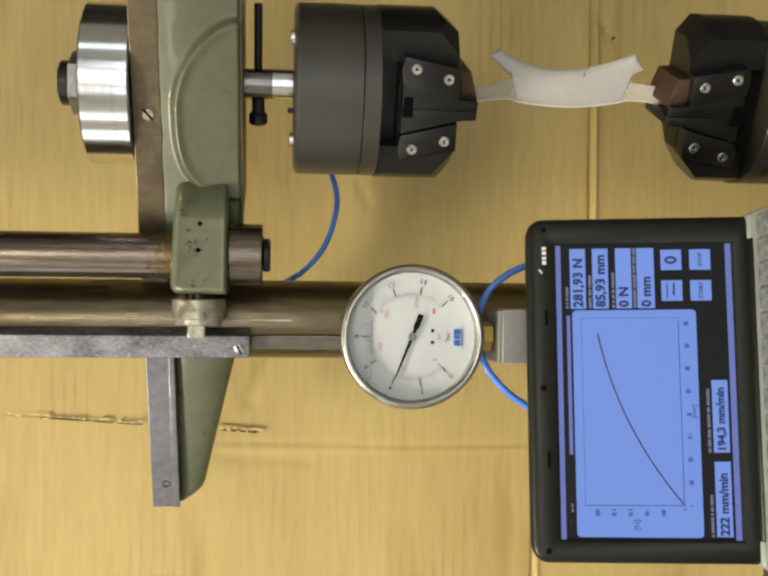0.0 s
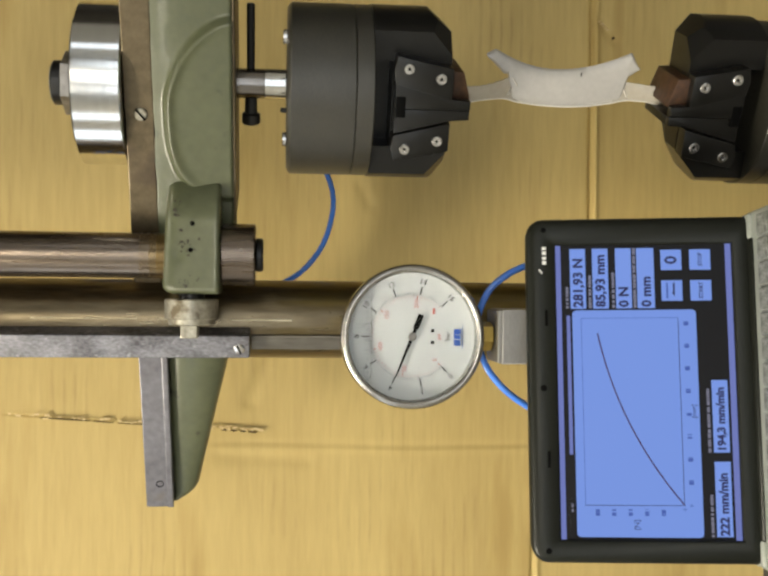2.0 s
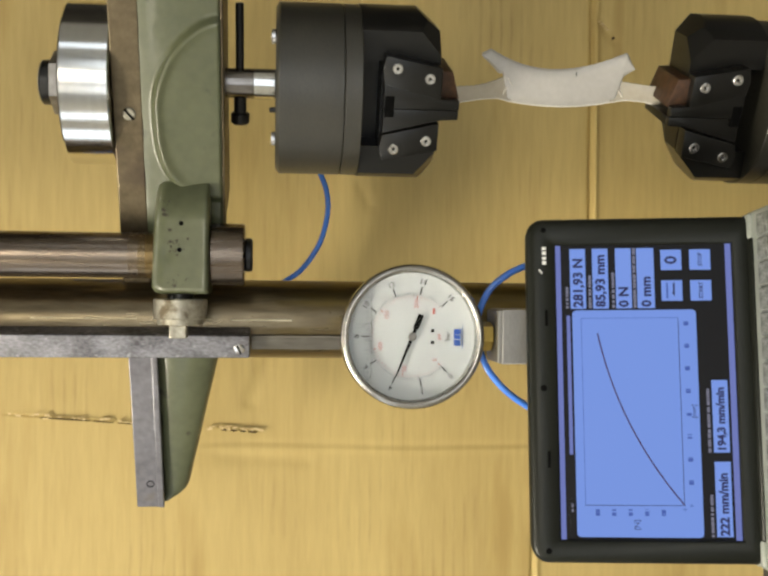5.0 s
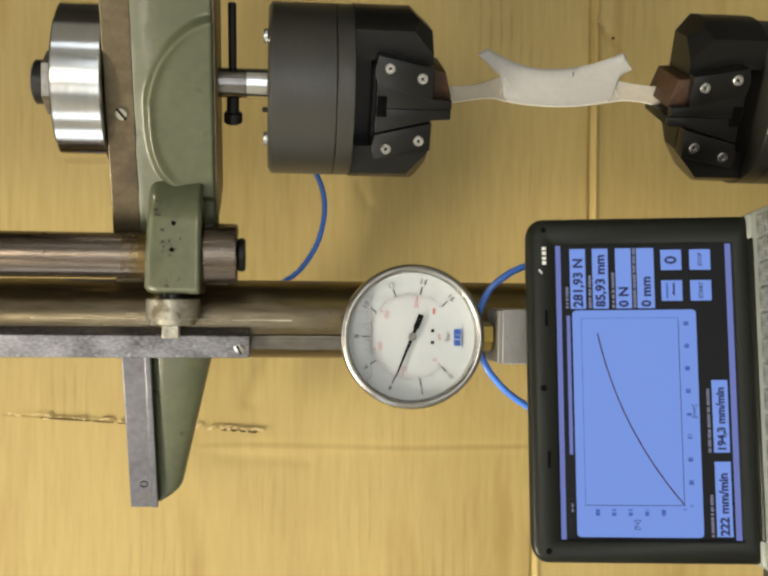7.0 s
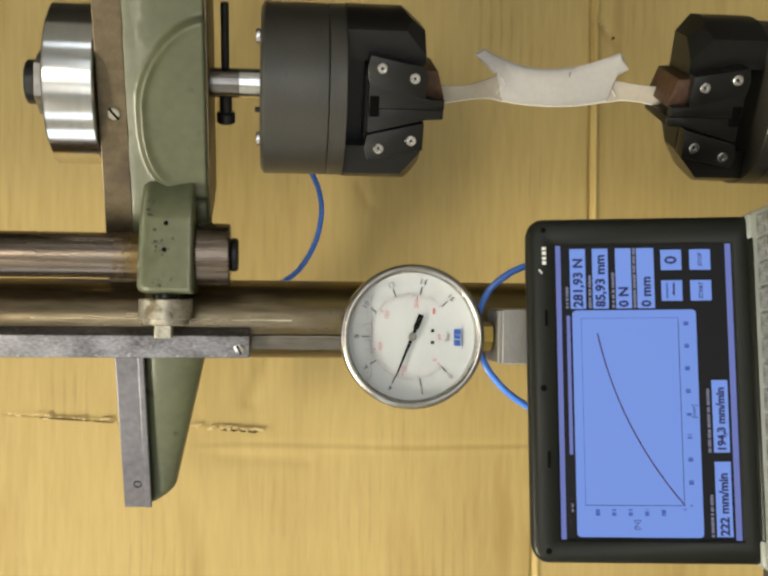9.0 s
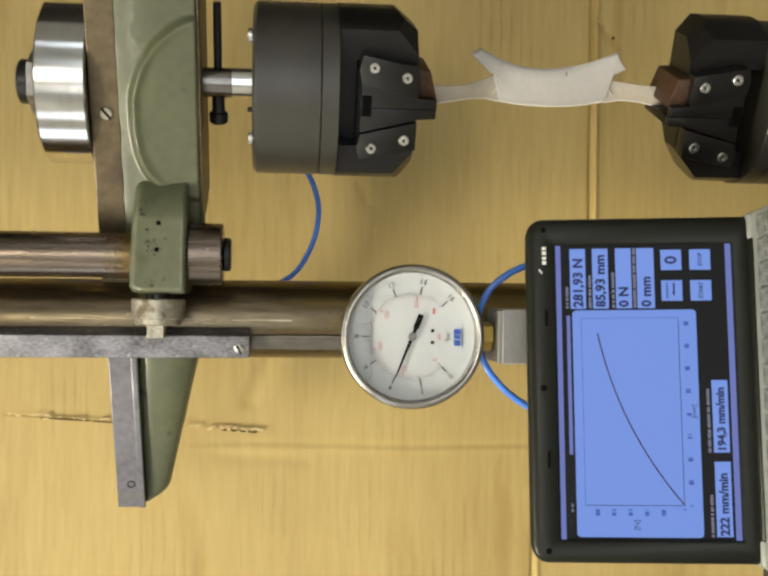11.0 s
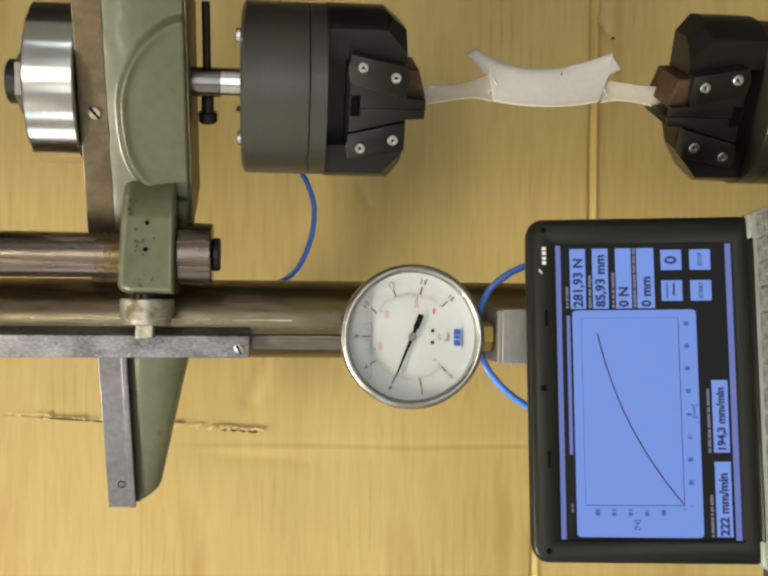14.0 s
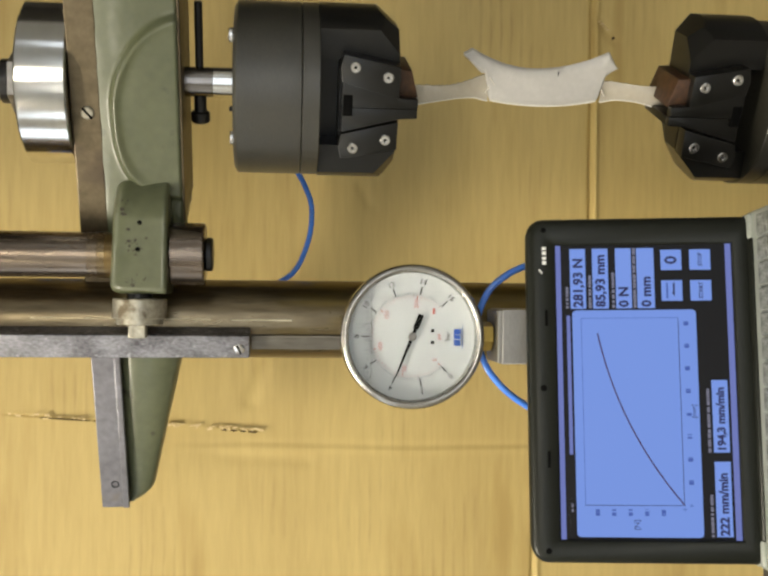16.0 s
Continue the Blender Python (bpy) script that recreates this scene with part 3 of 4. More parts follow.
def clamp_shape():
    """The clamp block: lumpy paint over rounded edges, sloping back into the casting."""
    bm = bmesh.new()
    lo, hi, right = -0.0318, 0.0610, 0.4398
    n, k = 70, 40
    rows = []

    def round_in(d, r):
        d = max(0.0, min(r, d))
        return r - math.sqrt(max(0.0, r * r - (r - d) ** 2))
    for i in range(n + 1):
        x = lo + (hi - lo) * i / n
        left = 0.4866 - 0.0030 * (i / n) - round_in(x - lo, 0.0085)
        low = right + 0.6 * round_in(x - lo, 0.0035)
        row = []
        for j in range(k + 1):
            f = j / k
            z = low + (left - low) * (0.5 - 0.5 * math.cos(math.pi * f))
            y = -0.0365 + 0.18 * (z - right) + round_in(left - z, 0.0105) * (0.55 + 0.25 * i / n) + round_in(z - low, 0.0040) + round_in(x - lo, 0.0055)
            y += 0.017 * max(0.0, (x - 0.028) / 0.033) ** 1.8
            dent = math.exp(-((x - 0.0015) / 0.006) ** 2 - ((z - 0.4740) / 0.005) ** 2)
            y += 0.0010 * dent + 0.00012 * noise.noise((x * 60, z * 70, 1)) + 0.00004 * noise.noise((x * 260, z * 260, 8))
            row.append(bm.verts.new((x, y, z)))
        rows.append(row)
    for a, b in zip(rows, rows[1:]):
        for j in range(k):
            bm.faces.new((a[j], a[j + 1], b[j + 1], b[j]))
    back = bmesh.ops.extrude_face_region(bm, geom=list(bm.faces))
    for v in [v for v in back["geom"] if isinstance(v, bmesh.types.BMVert)]:
        v.co.y = 0.025
    return bm


def chips():
    """Small bare spots on the clamp block's worn corners."""
    rng = random.Random(9)
    bm = bmesh.new()
    for i in range(54):
        x, z = rng.choice(((rng.uniform(0.018, 0.044), 0.4770 - abs(rng.gauss(0, 0.0028))), (-0.0262 + abs(rng.gauss(0, 0.0030)), rng.uniform(0.455, 0.474)), (rng.gauss(0.006, 0.004), rng.gauss(0.468, 0.006))))
        r = rng.choice((0.0004, 0.0005, 0.0008, 0.0012))
        v = [bm.verts.new((x + r * rng.uniform(0.4, 1.5) * math.cos(a), -0.0366 + 0.18 * (z - 0.4398) + 0.0004 * noise.noise((x * 70, z * 90, 1)) + 0.0014 * max(0.0, (z - 0.474) / 0.004), z + r * rng.uniform(0.5, 2.4) * math.sin(a))) for a in (0, 0.9, 1.8, 2.7, 3.6, 4.5, 5.4)]
        bm.faces.new(v)
        back = [bm.verts.new((q.co.x, q.co.y + 0.003, q.co.z)) for q in v]
        for p in range(7):
            bm.faces.new((v[p], back[p], back[(p + 1) % 7], v[(p + 1) % 7]))
    return bm


def load_disc():
    z0 = 0.5172
    d = thing("load_cell_disc", on_machine(z0), "bright turned steel disc with a stud and nut", "machine part")
    axis = at(-0.0083, 0.0294, 0)
    part("disc", rod(0.0674, 0.0, 0.0395, axis, 0.0014, 128), CHROME, d)
    part("washer", rod(0.0310, 0.0395, 0.0467, axis, 0.0010, 48), STEEL, d)
    part("nut", hexagon(0.0265, 0.0467, 0.0551, axis @ Matrix.Rotation(radians(20), 4, "Z")), STEEL, d, "bright hexagon nut")
    stud = part("stud", rod(0.0186, 0.0551, 0.0645, axis, 0.0015, 40), DARK, d)
    part("stud_ring", rod(0.0150, 0.0645, 0.0656, axis, 0.0005, 40), WORN, stud)
    return d


def grip(flip, m, label):
    """A wedge grip in a black printed housing; flip = -1 stands it on its head."""
    g = thing("wedge_grip", m, label, "grip", "wedge grips")
    z0 = 0.2427

    def put(name, bm, mat, parent=g, text="", smooth=30):
        bmesh.ops.transform(bm, matrix=Matrix.Diagonal((1, 1, flip, 1)) @ Matrix.Translation((0, 0, -z0)), verts=bm.verts)
        return part(name, bm, mat, parent, text, smooth)
    r = 0.0700

    def cut(bm, point, normal):
        got = bmesh.ops.bisect_plane(bm, geom=bm.verts[:] + bm.edges[:] + bm.faces[:], dist=1e-6, plane_co=point, plane_no=normal, clear_outer=True)
        edges = [e for e in got["geom_cut"] if isinstance(e, bmesh.types.BMEdge)]
        bmesh.ops.contextual_create(bm, geom=edges)
        return bm
    put("housing", lathe([(0, 0.3337), (r - 0.0006, 0.3337), (r, 0.3343), (r, 0.3838), (r - 0.0012, 0.3850), (r - 0.0046, 0.3870), (0, 0.3870)], None, 128), HOUSING, g, "black printed round housing", 40)
    put("housing_rim", lathe([(0, 0.3195), (r - 0.0006, 0.3195), (r, 0.3201), (r, 0.3326), (r - 0.0006, 0.3332), (0, 0.3332)], None, 128), HOUSING)
    def slab(za, zb):
        return lathe([(0, za), (r + 0.0008, za), (r + 0.0008, zb), (0, zb)], None, 128)
    body = cut(slab(0.2565, 0.3035), (0, -0.040, 0), (0, -1, 0))
    for k in range(8):
        a = radians(45 * k)
        cut(body, (0.0565 * math.cos(a), 0.0565 * math.sin(a), 0.2565), (0.78 * math.cos(a), 0.78 * math.sin(a), -0.63))
    cut(body, (0, 0.004, 0.2565), (0, 0.78, -0.63))
    cut(body, (-0.013, 0.006, 0.2565), (-0.348, 0.348, -0.870))
    if flip < 0:
        cut(body, (-0.034, 0, 0.2565), (-0.67, 0, -0.74))
    upper = cut(slab(0.3035, 0.3194), (0, -0.016, 0), (0, -1, 0))
    cut(upper, (-0.013, 0.006, 0.2565), (-0.348, 0.348, -0.870))
    body = join(body, upper)
    for s in (-1, 1):
        cheek = cut(slab(0.3035, 0.3194), (0, -0.040, 0), (0, -1, 0))
        cut(cheek, (0, -0.016, 0), (0, 1, 0))
        cut(cheek, (s * 0.0350, 0, 0), (-s, 0, 0))
        body = join(body, cheek)
    if flip < 0:
        bmesh.ops.translate(body, vec=(0.0028, 0, 0), verts=body.verts)
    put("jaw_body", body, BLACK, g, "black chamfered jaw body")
    for s in (-1, 1):
        inner = (0.0080, 0.0198) if s > 0 else (0.0105, 0.0215)
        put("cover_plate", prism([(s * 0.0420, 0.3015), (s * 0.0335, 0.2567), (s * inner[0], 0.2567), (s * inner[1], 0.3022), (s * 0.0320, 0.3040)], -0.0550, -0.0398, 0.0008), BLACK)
    # the two wedge jaws
    for s in (-1, 1):
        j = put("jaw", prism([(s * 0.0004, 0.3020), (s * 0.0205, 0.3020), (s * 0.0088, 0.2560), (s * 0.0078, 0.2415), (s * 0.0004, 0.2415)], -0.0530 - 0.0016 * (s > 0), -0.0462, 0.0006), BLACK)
        side = [(0.0300, 0.2566), (0.0290, 0.2470), (0.0090, 0.2412)] if s > 0 else [(-0.0088, 0.2566), (-0.0082, 0.2412)]
        near = 0.0060 if s > 0 else 0.0012
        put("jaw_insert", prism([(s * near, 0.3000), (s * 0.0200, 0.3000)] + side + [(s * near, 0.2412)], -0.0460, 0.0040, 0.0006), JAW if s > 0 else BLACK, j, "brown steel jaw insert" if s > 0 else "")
    # a solid block; the slot's shade is only its dark colour
    put("jaw_slot", box(-0.0065, 0.0105, -0.0549, -0.0500, 0.2935, 0.3012, 0.0004), HOLE)
    for x, z in ((0.0324, 0.2924), (0.0252, 0.2664), (-0.0324, 0.2924), (-0.0252, 0.2664)):
        s = put("cap_screw", lathe([(0, 0.0), (0.0044, 0.0), (0.0044, 0.0014), (0.0036, 0.0022), (0.0021, 0.0022), (0.0019, 0.0008), (0, 0.0008)], at(x, -0.0549, z, FRONT), 28), SCREW, g, "zinc cap screw")
        put("socket", hexagon(0.0013, 0.0006, 0.0012, at(x, -0.0549, z, FRONT)), HOLE, s)
    for x in (0.050, -0.0325):
        put("top_screw", rod(0.0058, 0.3866, 0.3905, at(x, -0.036, 0), 0.0008, 20), SCREW, g, "zinc screw head")
    put("hose_barb", rod(0.0022, 0.3866, 0.3920, at(-0.0150, -0.012, 0), 0.0008, 16), DARK)
    return g


def pull_shaft():
    z0 = 0.3870
    s = thing("pull_shaft", on_machine(z0), "steel pull shaft with a black cross pin", "shaft")
    part("shaft", rod(0.0122, 0.0, 0.0450, at(0.0035, 0, 0), 0.0008, 48), SHAFT, s)
    part("bright_collar", rod(0.0126, 0.0, 0.0185, at(0.0035, 0, 0), 0.0008, 40), CHROME, s, "bright ground collar")
    side = Matrix.Rotation(radians(-90), 4, "Y")
    pin = part("cross_pin", rod(0.0034, -0.0665, 0.013, at(0.0013, 0.0050, 0.0295, side), 0.001, 24), DARK, s, "black cross pin with a knob")
    part("pin_shank", rod(0.0052, 0.010, 0.024, at(0.0013, 0.0050, 0.0295, side), 0.0008, 24), DARK, pin)
    part("pin_knob", rod(0.0078, 0.0235, 0.0335, at(0.0013, 0.0050, 0.0295, side), 0.0015, 24), DARK, pin)
    return s


# ---- the stretched specimen ----
def strip(rows, thick, bm=None):
    """A sheet through rows of points, with thickness towards y and rounded rims."""
    b = bmesh.new()
    front = [[b.verts.new((x, y - thick / 2 * w, z)) for x, y, z, w in r] for r in rows]
    back = [[b.verts.new((x, y + thick / 2 * w, z)) for x, y, z, w in r] for r in rows]
    for g in (front, back):
        for p, q in zip(g, g[1:]):
            for i in range(len(p) - 1):
                b.faces.new((p[i], p[i + 1], q[i + 1], q[i]))
    n, m = len(rows), len(rows[0])
    loop = [(i, 0) for i in range(n)] + [(n - 1, j) for j in range(1, m)] + [(i, m - 1) for i in range(n - 2, -1, -1)] + [(0, j) for j in range(m - 2, 0, -1)]
    for (i, j), (k, l) in zip(loop, loop[1:] + loop[:1]):
        b.faces.new((front[i][j], front[k][l], back[k][l], back[i][j]))
    return join(bm, b)


NECKS = []          # (segment, rise at the clip's end)
SPECIMEN = []


def cord(points, r, seg=8):
    """A thin round cord along a line that runs mostly up."""
    b = bmesh.new()
    rings = [[b.verts.new((x + r * math.cos(2 * math.pi * k / seg), y + r * math.sin(2 * math.pi * k / seg), z)) for k in range(seg)] for x, y, z in points]
    for p, q in zip(rings, rings[1:]):
        for i in range(seg):
            b.faces.new((p[i], p[(i + 1) % seg], q[(i + 1) % seg], q[i]))
    b.faces.new(rings[0][::-1])
    b.faces.new(rings[-1])
    return b


def specimen():
    s = thing("silicone_specimen", on_machine(0.0), "milky silicone test specimen stretched between two grips", "specimen")
    def top(z):
        return 0.0237 + (5.4 if z > 0.163 else 4.0) * (z - 0.163) ** 2

    def bottom(z):
        return -0.0083 + (1.95 if z > 0.155 else 2.35) * (z - 0.155) ** 2
    z0, z1 = 0.0908, 0.2238

    def span(z):
        jag = 0.0007 * noise.noise((z * 260, 1, 3)) + 0.0005 * noise.noise((z * 700, 4, 3))
        lo, hi = bottom(z), top(z)
        if z > 0.2035:
            lo = 0.0186 + 0.9 * max(0, z - 0.2075) + jag
        elif z > 0.1985:
            lo = bottom(z) + (z - 0.1985) / 0.005 * 0.016
        elif z < 0.1010:
            lo = 0.0145 + 0.86 * max(0, 0.1046 - z) + 0.4 * jag
        elif z < 0.1046:
            lo = bottom(z) + (0.1046 - z) / 0.0036 * 0.0165
        if z > 0.2158:
            hi = min(hi, 0.0393 - 0.50 * (z - 0.2158)) + jag
        if z < 0.0990:
            hi = 0.0393 - 1.6 * (0.0990 - z)
        return lo, max(hi, lo + 0.0008)

    def row(z, n=16):
        lo, hi = span(z)
        out = []
        for i in range(n + 1):
            v = i / n
            w = 0.30 + 0.70 * min(1, min(i, n - i) / n / 0.16) ** 0.5
            x = lo + (hi - lo) * v
            out.append((x, 0.001 - 0.0026 * (1 - (2 * v - 1) ** 4) + 0.0006 * noise.noise((x * 70, z * 40, 1)), z, w))
        return out
    body = strip([row(z0 + (z1 - z0) * i / 130) for i in range(131)], 0.0034)
    main = part("specimen_body", body, SILICONE, s, "milky curved silicone body with cut horns", 50)
    SPECIMEN.append((main, 0.0226))
    part("ink_mark", box(0.0190, 0.0225, -0.0036, -0.0022, 0.1418, 0.1422, 0), PRINT, main, smooth=0)
    # the lower rim's glow of light is put into a pale cord
    rim = [(bottom(z) + 0.0006, -0.0002, z) for z in np.linspace(0.106, 0.1975, 40)]
    part("body_rim", cord(rim, 0.0011), PALE_SILICONE, main, "rounded lower rim, its brightness put in as pale colour", 60)
    # torn crumbs of silicone where the horns part from the necks
    rng = random.Random(5)
    for zc, xc, lean in ((0.1985, 0.0130, 0.7), (0.2020, 0.0050, -0.6), (0.1015, 0.0060, 0.9)):
        fold = [(xc + 0.0030 * (k / 5 - 1) + rng.gauss(0, 0.0003), -0.0033, zc + lean * 0.0024 * (k / 5 - 1) + rng.gauss(0, 0.0003)) for k in range(11)]
        part("torn_edge", tube(fold, 0.0006, 6), PALE_SILICONE, main, "pale torn silicone edge", 60)
    # necks: one thin tongue each, drawn out of the jaws as the body rises
    for z_body, z_tip, rise in ((0.1930, 0.2660, 0.0300), (0.1120, 0.0400, 0.0130)):
        high = z_tip > z_body
        rows = []
        for k in range(61):
            f = k / 60
            z = z_body + (z_tip - z_body) * f
            run = abs(z - z_body)
            rag = 0.0009 * noise.noise((f * 22, z_body * 50, 2)) + 0.0005 * noise.noise((f * 70, z_body * 50, 7))
            if high:
                hi = 0.0095 + 0.0085 * math.exp(-(run / 0.020) ** 2) + rag
                lo = -0.0020 - 0.0032 * math.exp(-(run / 0.008) ** 2) - 0.0042 * max(0, (run - 0.026) / 0.030) ** 1.5
            else:
                hi = 0.0148 + 0.0006 * math.cos(run * 90) + 0.6 * rag
                lo = -0.0002 - 0.0032 * math.exp(-(run / 0.009) ** 2) - 0.0042 * max(0, (run - 0.026) / 0.022) ** 1.5
            back = min(1, f * 1.6)
            back = back * back * (3 - 2 * back)
            rows.append([(lo + (hi - lo) * j / 10, 0.0004 - 0.0105 * back - 0.0015 * (1 - (j / 5 - 1) ** 2), z, 0.6 + 0.4 * (j < 2)) for j in range(11)])
        seg = part("neck_strip", strip(rows, 0.0026), THIN, s, "thin stretched silicone neck", 50)
        # a pale cord stands in for light along the neck's edge
        rim = [(r[0][0] + 0.0005, r[0][1] - 0.0008, r[0][2]) for r in rows[::3]]
        part("neck_rim", cord(rim, 0.0008), PALE_SILICONE, seg, "thick rim of the neck, its brightness put in as pale colour", 60)
        NECKS.append((seg, rise))
    return s


# ---- hoses ----
HOSE = []
HOSE_START = [(0.150, 0.085, 0.376), (0.128, 0.092, 0.358), (0.106, 0.095, 0.349), (0.084, 0.096, 0.3435), (0.060, 0.097, 0.347), (0.036, 0.098, 0.3565), (0.015, 0.099, 0.3745), (0.003, 0.100, 0.394), (-0.012, 0.102, 0.416), (-0.022, 0.104, 0.438)]
HOSE_END = [(0.150, 0.085, 0.420), (0.127, 0.092, 0.398), (0.106, 0.095, 0.380), (0.090, 0.096, 0.372), (0.075, 0.096, 0.3675), (0.047, 0.097, 0.3695), (0.016, 0.098, 0.382), (0.001, 0.100, 0.403), (-0.010, 0.102, 0.420), (-0.018, 0.104, 0.436)]


def hoses():
    n = 26
    a = curve_points(HOSE_START, n)
    step = (a[1] - a[0]).length
    h = thing("air_hose", pose(0, 0, 0), "thin blue air hose hanging behind the grip", "hose")
    for i in range(n):
        bm = lathe([(0, -step * 0.16), (0.0019, -step * 0.12), (0.0025, 0), (0.0025, step), (0.0019, step * 1.12), (0, step * 1.16)], None, 14)
        HOSE.append(part("hose_piece", bm, BLUE_HOSE, h, smooth=60))
    loop = thing("gauge_hose", pose(0, 0, 0), "blue air hose looped behind the pressure gauge", "hose")
    knots = [(0.028, -0.045, 0.168), (0.019, -0.042, 0.197), (0.011, -0.040, 0.2125), (-0.001, -0.037, 0.2255), (-0.019, -0.035, 0.2335), (-0.035, -0.034, 0.2350), (-0.050, -0.034, 0.2325), (-0.068, -0.036, 0.2245), (-0.085, -0.039, 0.2095), (-0.098, -0.042, 0.190), (-0.108, -0.045, 0.168)]
    part("hose_tube", tube(curve_points(knots, 60), 0.0028, 16), BLUE_HOSE, loop, smooth=60)


# ---- the pressure gauge ----
def dial_at(a, r):
    """A point on the dial: a is in degrees, clockwise from straight down."""
    return -r * math.sin(radians(a)), -r * math.cos(radians(a))


def gauge():
    g = thing("pressure_gauge", pose(-0.0376, -0.080, 0.2942), "round liquid-filled pressure gauge with a stainless bezel", "gauge")
    part("case", lathe([(0, -0.045), (0.050, -0.045), (0.0525, -0.042), (0.0525, -0.006)], FRONT, 96), STAINLESS, g)
    part("bezel", lathe([(0.0522, -0.016), (0.0552, -0.0155), (0.0563, -0.010), (0.0563, -0.002), (0.0550, 0.0018), (0.0520, 0.0025), (0.0503, 0.0010), (0.0497, -0.003), (0.0497, -0.0085)], FRONT, 128), STAINLESS, g, "polished stainless bezel ring", 60)
    dial = part("dial", lathe([(0, -0.0080), (0.0497, -0.0080), (0.0497, -0.0095), (0, -0.0095)], FRONT, 96), DIAL, g, "white dial with black and red scales")
    face = 0.0077
    def tick(a, r0, r1, w, mat, bm=None, y=0.0077):
        b = bmesh.new()
        bmesh.ops.create_cube(b, size=1, matrix=Matrix.Rotation(radians(a + 180), 4, "Y") @ at(0, y, (r0 + r1) / 2) @ Matrix.Diagonal((w, 0.0004, r1 - r0, 1)))
        return join(bm, b)
    for i in range(9):
        a = 45 + 33.75 * i
        part("tick", tick(a, 0.0335, 0.0395, 0.0009, PRINT), PRINT, dial, smooth=0)
        x, z = dial_at(a, 0.0432)
        lettering(str(2 * i), 0.0062, PRINT, dial, at(x, 0.0074, z) @ Matrix.Rotation(radians(90), 4, "X") @ Matrix.Rotation(radians(180 - a), 4, "Z"), "numeral")
    fine = None
    for i in range(81):
        fine = tick(45 + 3.375 * i, 0.0325, 0.0343 if i % 5 else 0.0350, 0.00026, PRINT, fine)
    tagged(part("fine_scale", fine, PRINT, dial, smooth=0), kind="stuff")
    for psi in (0, 50, 100, 150, 200):
        a = 45 + psi / 14.504 * 16.875
        part("red_tick", tick(a, 0.0295, 0.0320, 0.0007, RED_PRINT), RED_PRINT, dial, smooth=0)
        x, z = dial_at(a, 0.0258)
        lettering(str(psi), 0.0050, RED_PRINT, dial, at(x, 0.0074, z) @ Matrix.Rotation(radians(90), 4, "X") , "red_numeral")
    x, z = dial_at(311, 0.0262)
    part("red_bar", box(x - 0.0024, x + 0.0024, 0.0074, 0.0079, z - 0.0010, z + 0.0010, 0), RED_PRINT, dial, smooth=0)
    fine = None
    for i in range(47):
        fine = tick(45 + i * 5 / 14.504 * 16.875, 0.0302, 0.0320, 0.00024, RED_PRINT, fine)
    tagged(part("red_fine_scale", fine, RED_PRINT, dial, smooth=0), kind="stuff")
    turn = Matrix.Rotation(radians(90), 4, "X")
    lettering("bar", 0.0052, PRINT, dial, at(0, 0.0074, -0.0285) @ turn, "lettering")
    lettering("psi", 0.0046, RED_PRINT, dial, at(0, 0.0074, -0.0212) @ turn, "lettering")
    for sx in (-0.0045, 0.0045):
        part("print_mark", box(sx - 0.0013, sx + 0.0013, 0.0074, 0.0079, -0.0175, -0.0150, 0), PRINT, dial, smooth=0)
    # the maker's mark as plain shapes
    for x0, x1, lean in ((-0.0074, -0.0030, 0.0006), (-0.0022, 0.0012, 0.0006), (0.0018, 0.0058, 0.0)):
        part("logo_block", prism([(x0, -0.0384), (x1, -0.0384), (x1 + lean, -0.0332), (x0 + lean, -0.0332)], 0.0073, 0.0079, 0), BLUE_PRINT, dial, "blue maker's mark", 0)
    part("logo_bar", box(-0.0095, 0.0095, 0.0073, 0.0079, -0.0402, -0.0398, 0), BLUE_PRINT, dial, smooth=0)
    # the liquid's level across the top of the dial
    part("liquid_line", tube([(-0.034 + 0.068 * i / 24, 0.0069, 0.0318 + 0.0005 * math.sin(i * 2.1)) for i in range(25)], 0.00022, 6), STEEL, dial, "wavy liquid surface", 60)
    rng = random.Random(2)
    film = None
    for i in range(70):
        x = rng.uniform(-0.034, 0.034)
        film = tube([(x, 0.0069, 0.0325 + abs(rng.gauss(0, 0.0035))), (x + rng.uniform(-0.0012, 0.0012), 0.0069, 0.0328 + abs(rng.gauss(0, 0.0035)))], rng.uniform(0.00010, 0.00022), 5, film)
    tagged(part("liquid_film", film, STREAK, dial, smooth=60), "streaks of liquid clinging above the fill level", kind="stuff")
    needle = prism([(-0.0005, 0.034), (0.0005, 0.034), (0.0014, 0.004), (0.0013, -0.006), (0.0022, -0.007), (0.0022, -0.0185), (-0.0022, -0.0185), (-0.0022, -0.007), (-0.0013, -0.006), (-0.0014, 0.004)], 0.0048, 0.0054, 0)
    nd = part("needle", needle, HOLE, g, "black pointer", 0, Matrix.Rotation(radians(112 + 180), 4, "Y"))
    part("needle_hub", rod(0.0034, -0.0050, -0.0036, FRONT, 0.0004, 24), STEEL, nd)
    glass = part("glass", lathe([(0, 0.0002), (0.0500, 0.0002), (0.0500, -0.0012), (0, -0.0012)], FRONT, 64), pane, g, "clear glass")
    glass.visible_shadow = False
    stem = part("stem", rod(0.0068, -0.0710, -0.052, at(0, 0.020, 0), 0.0006, 24), BRASS, g, "brass stem")
    part("hexagon_fitting", hexagon(0.0118, -0.0660, -0.0555, at(0.0, 0.020, 0) @ Matrix.Rotation(radians(12), 4, "Z")), BRASS, stem, "brass hexagon fitting")
    block = thing("manifold_block", pose(-0.0372, -0.060, 0.128), "grey aluminium block under the gauge", "block")
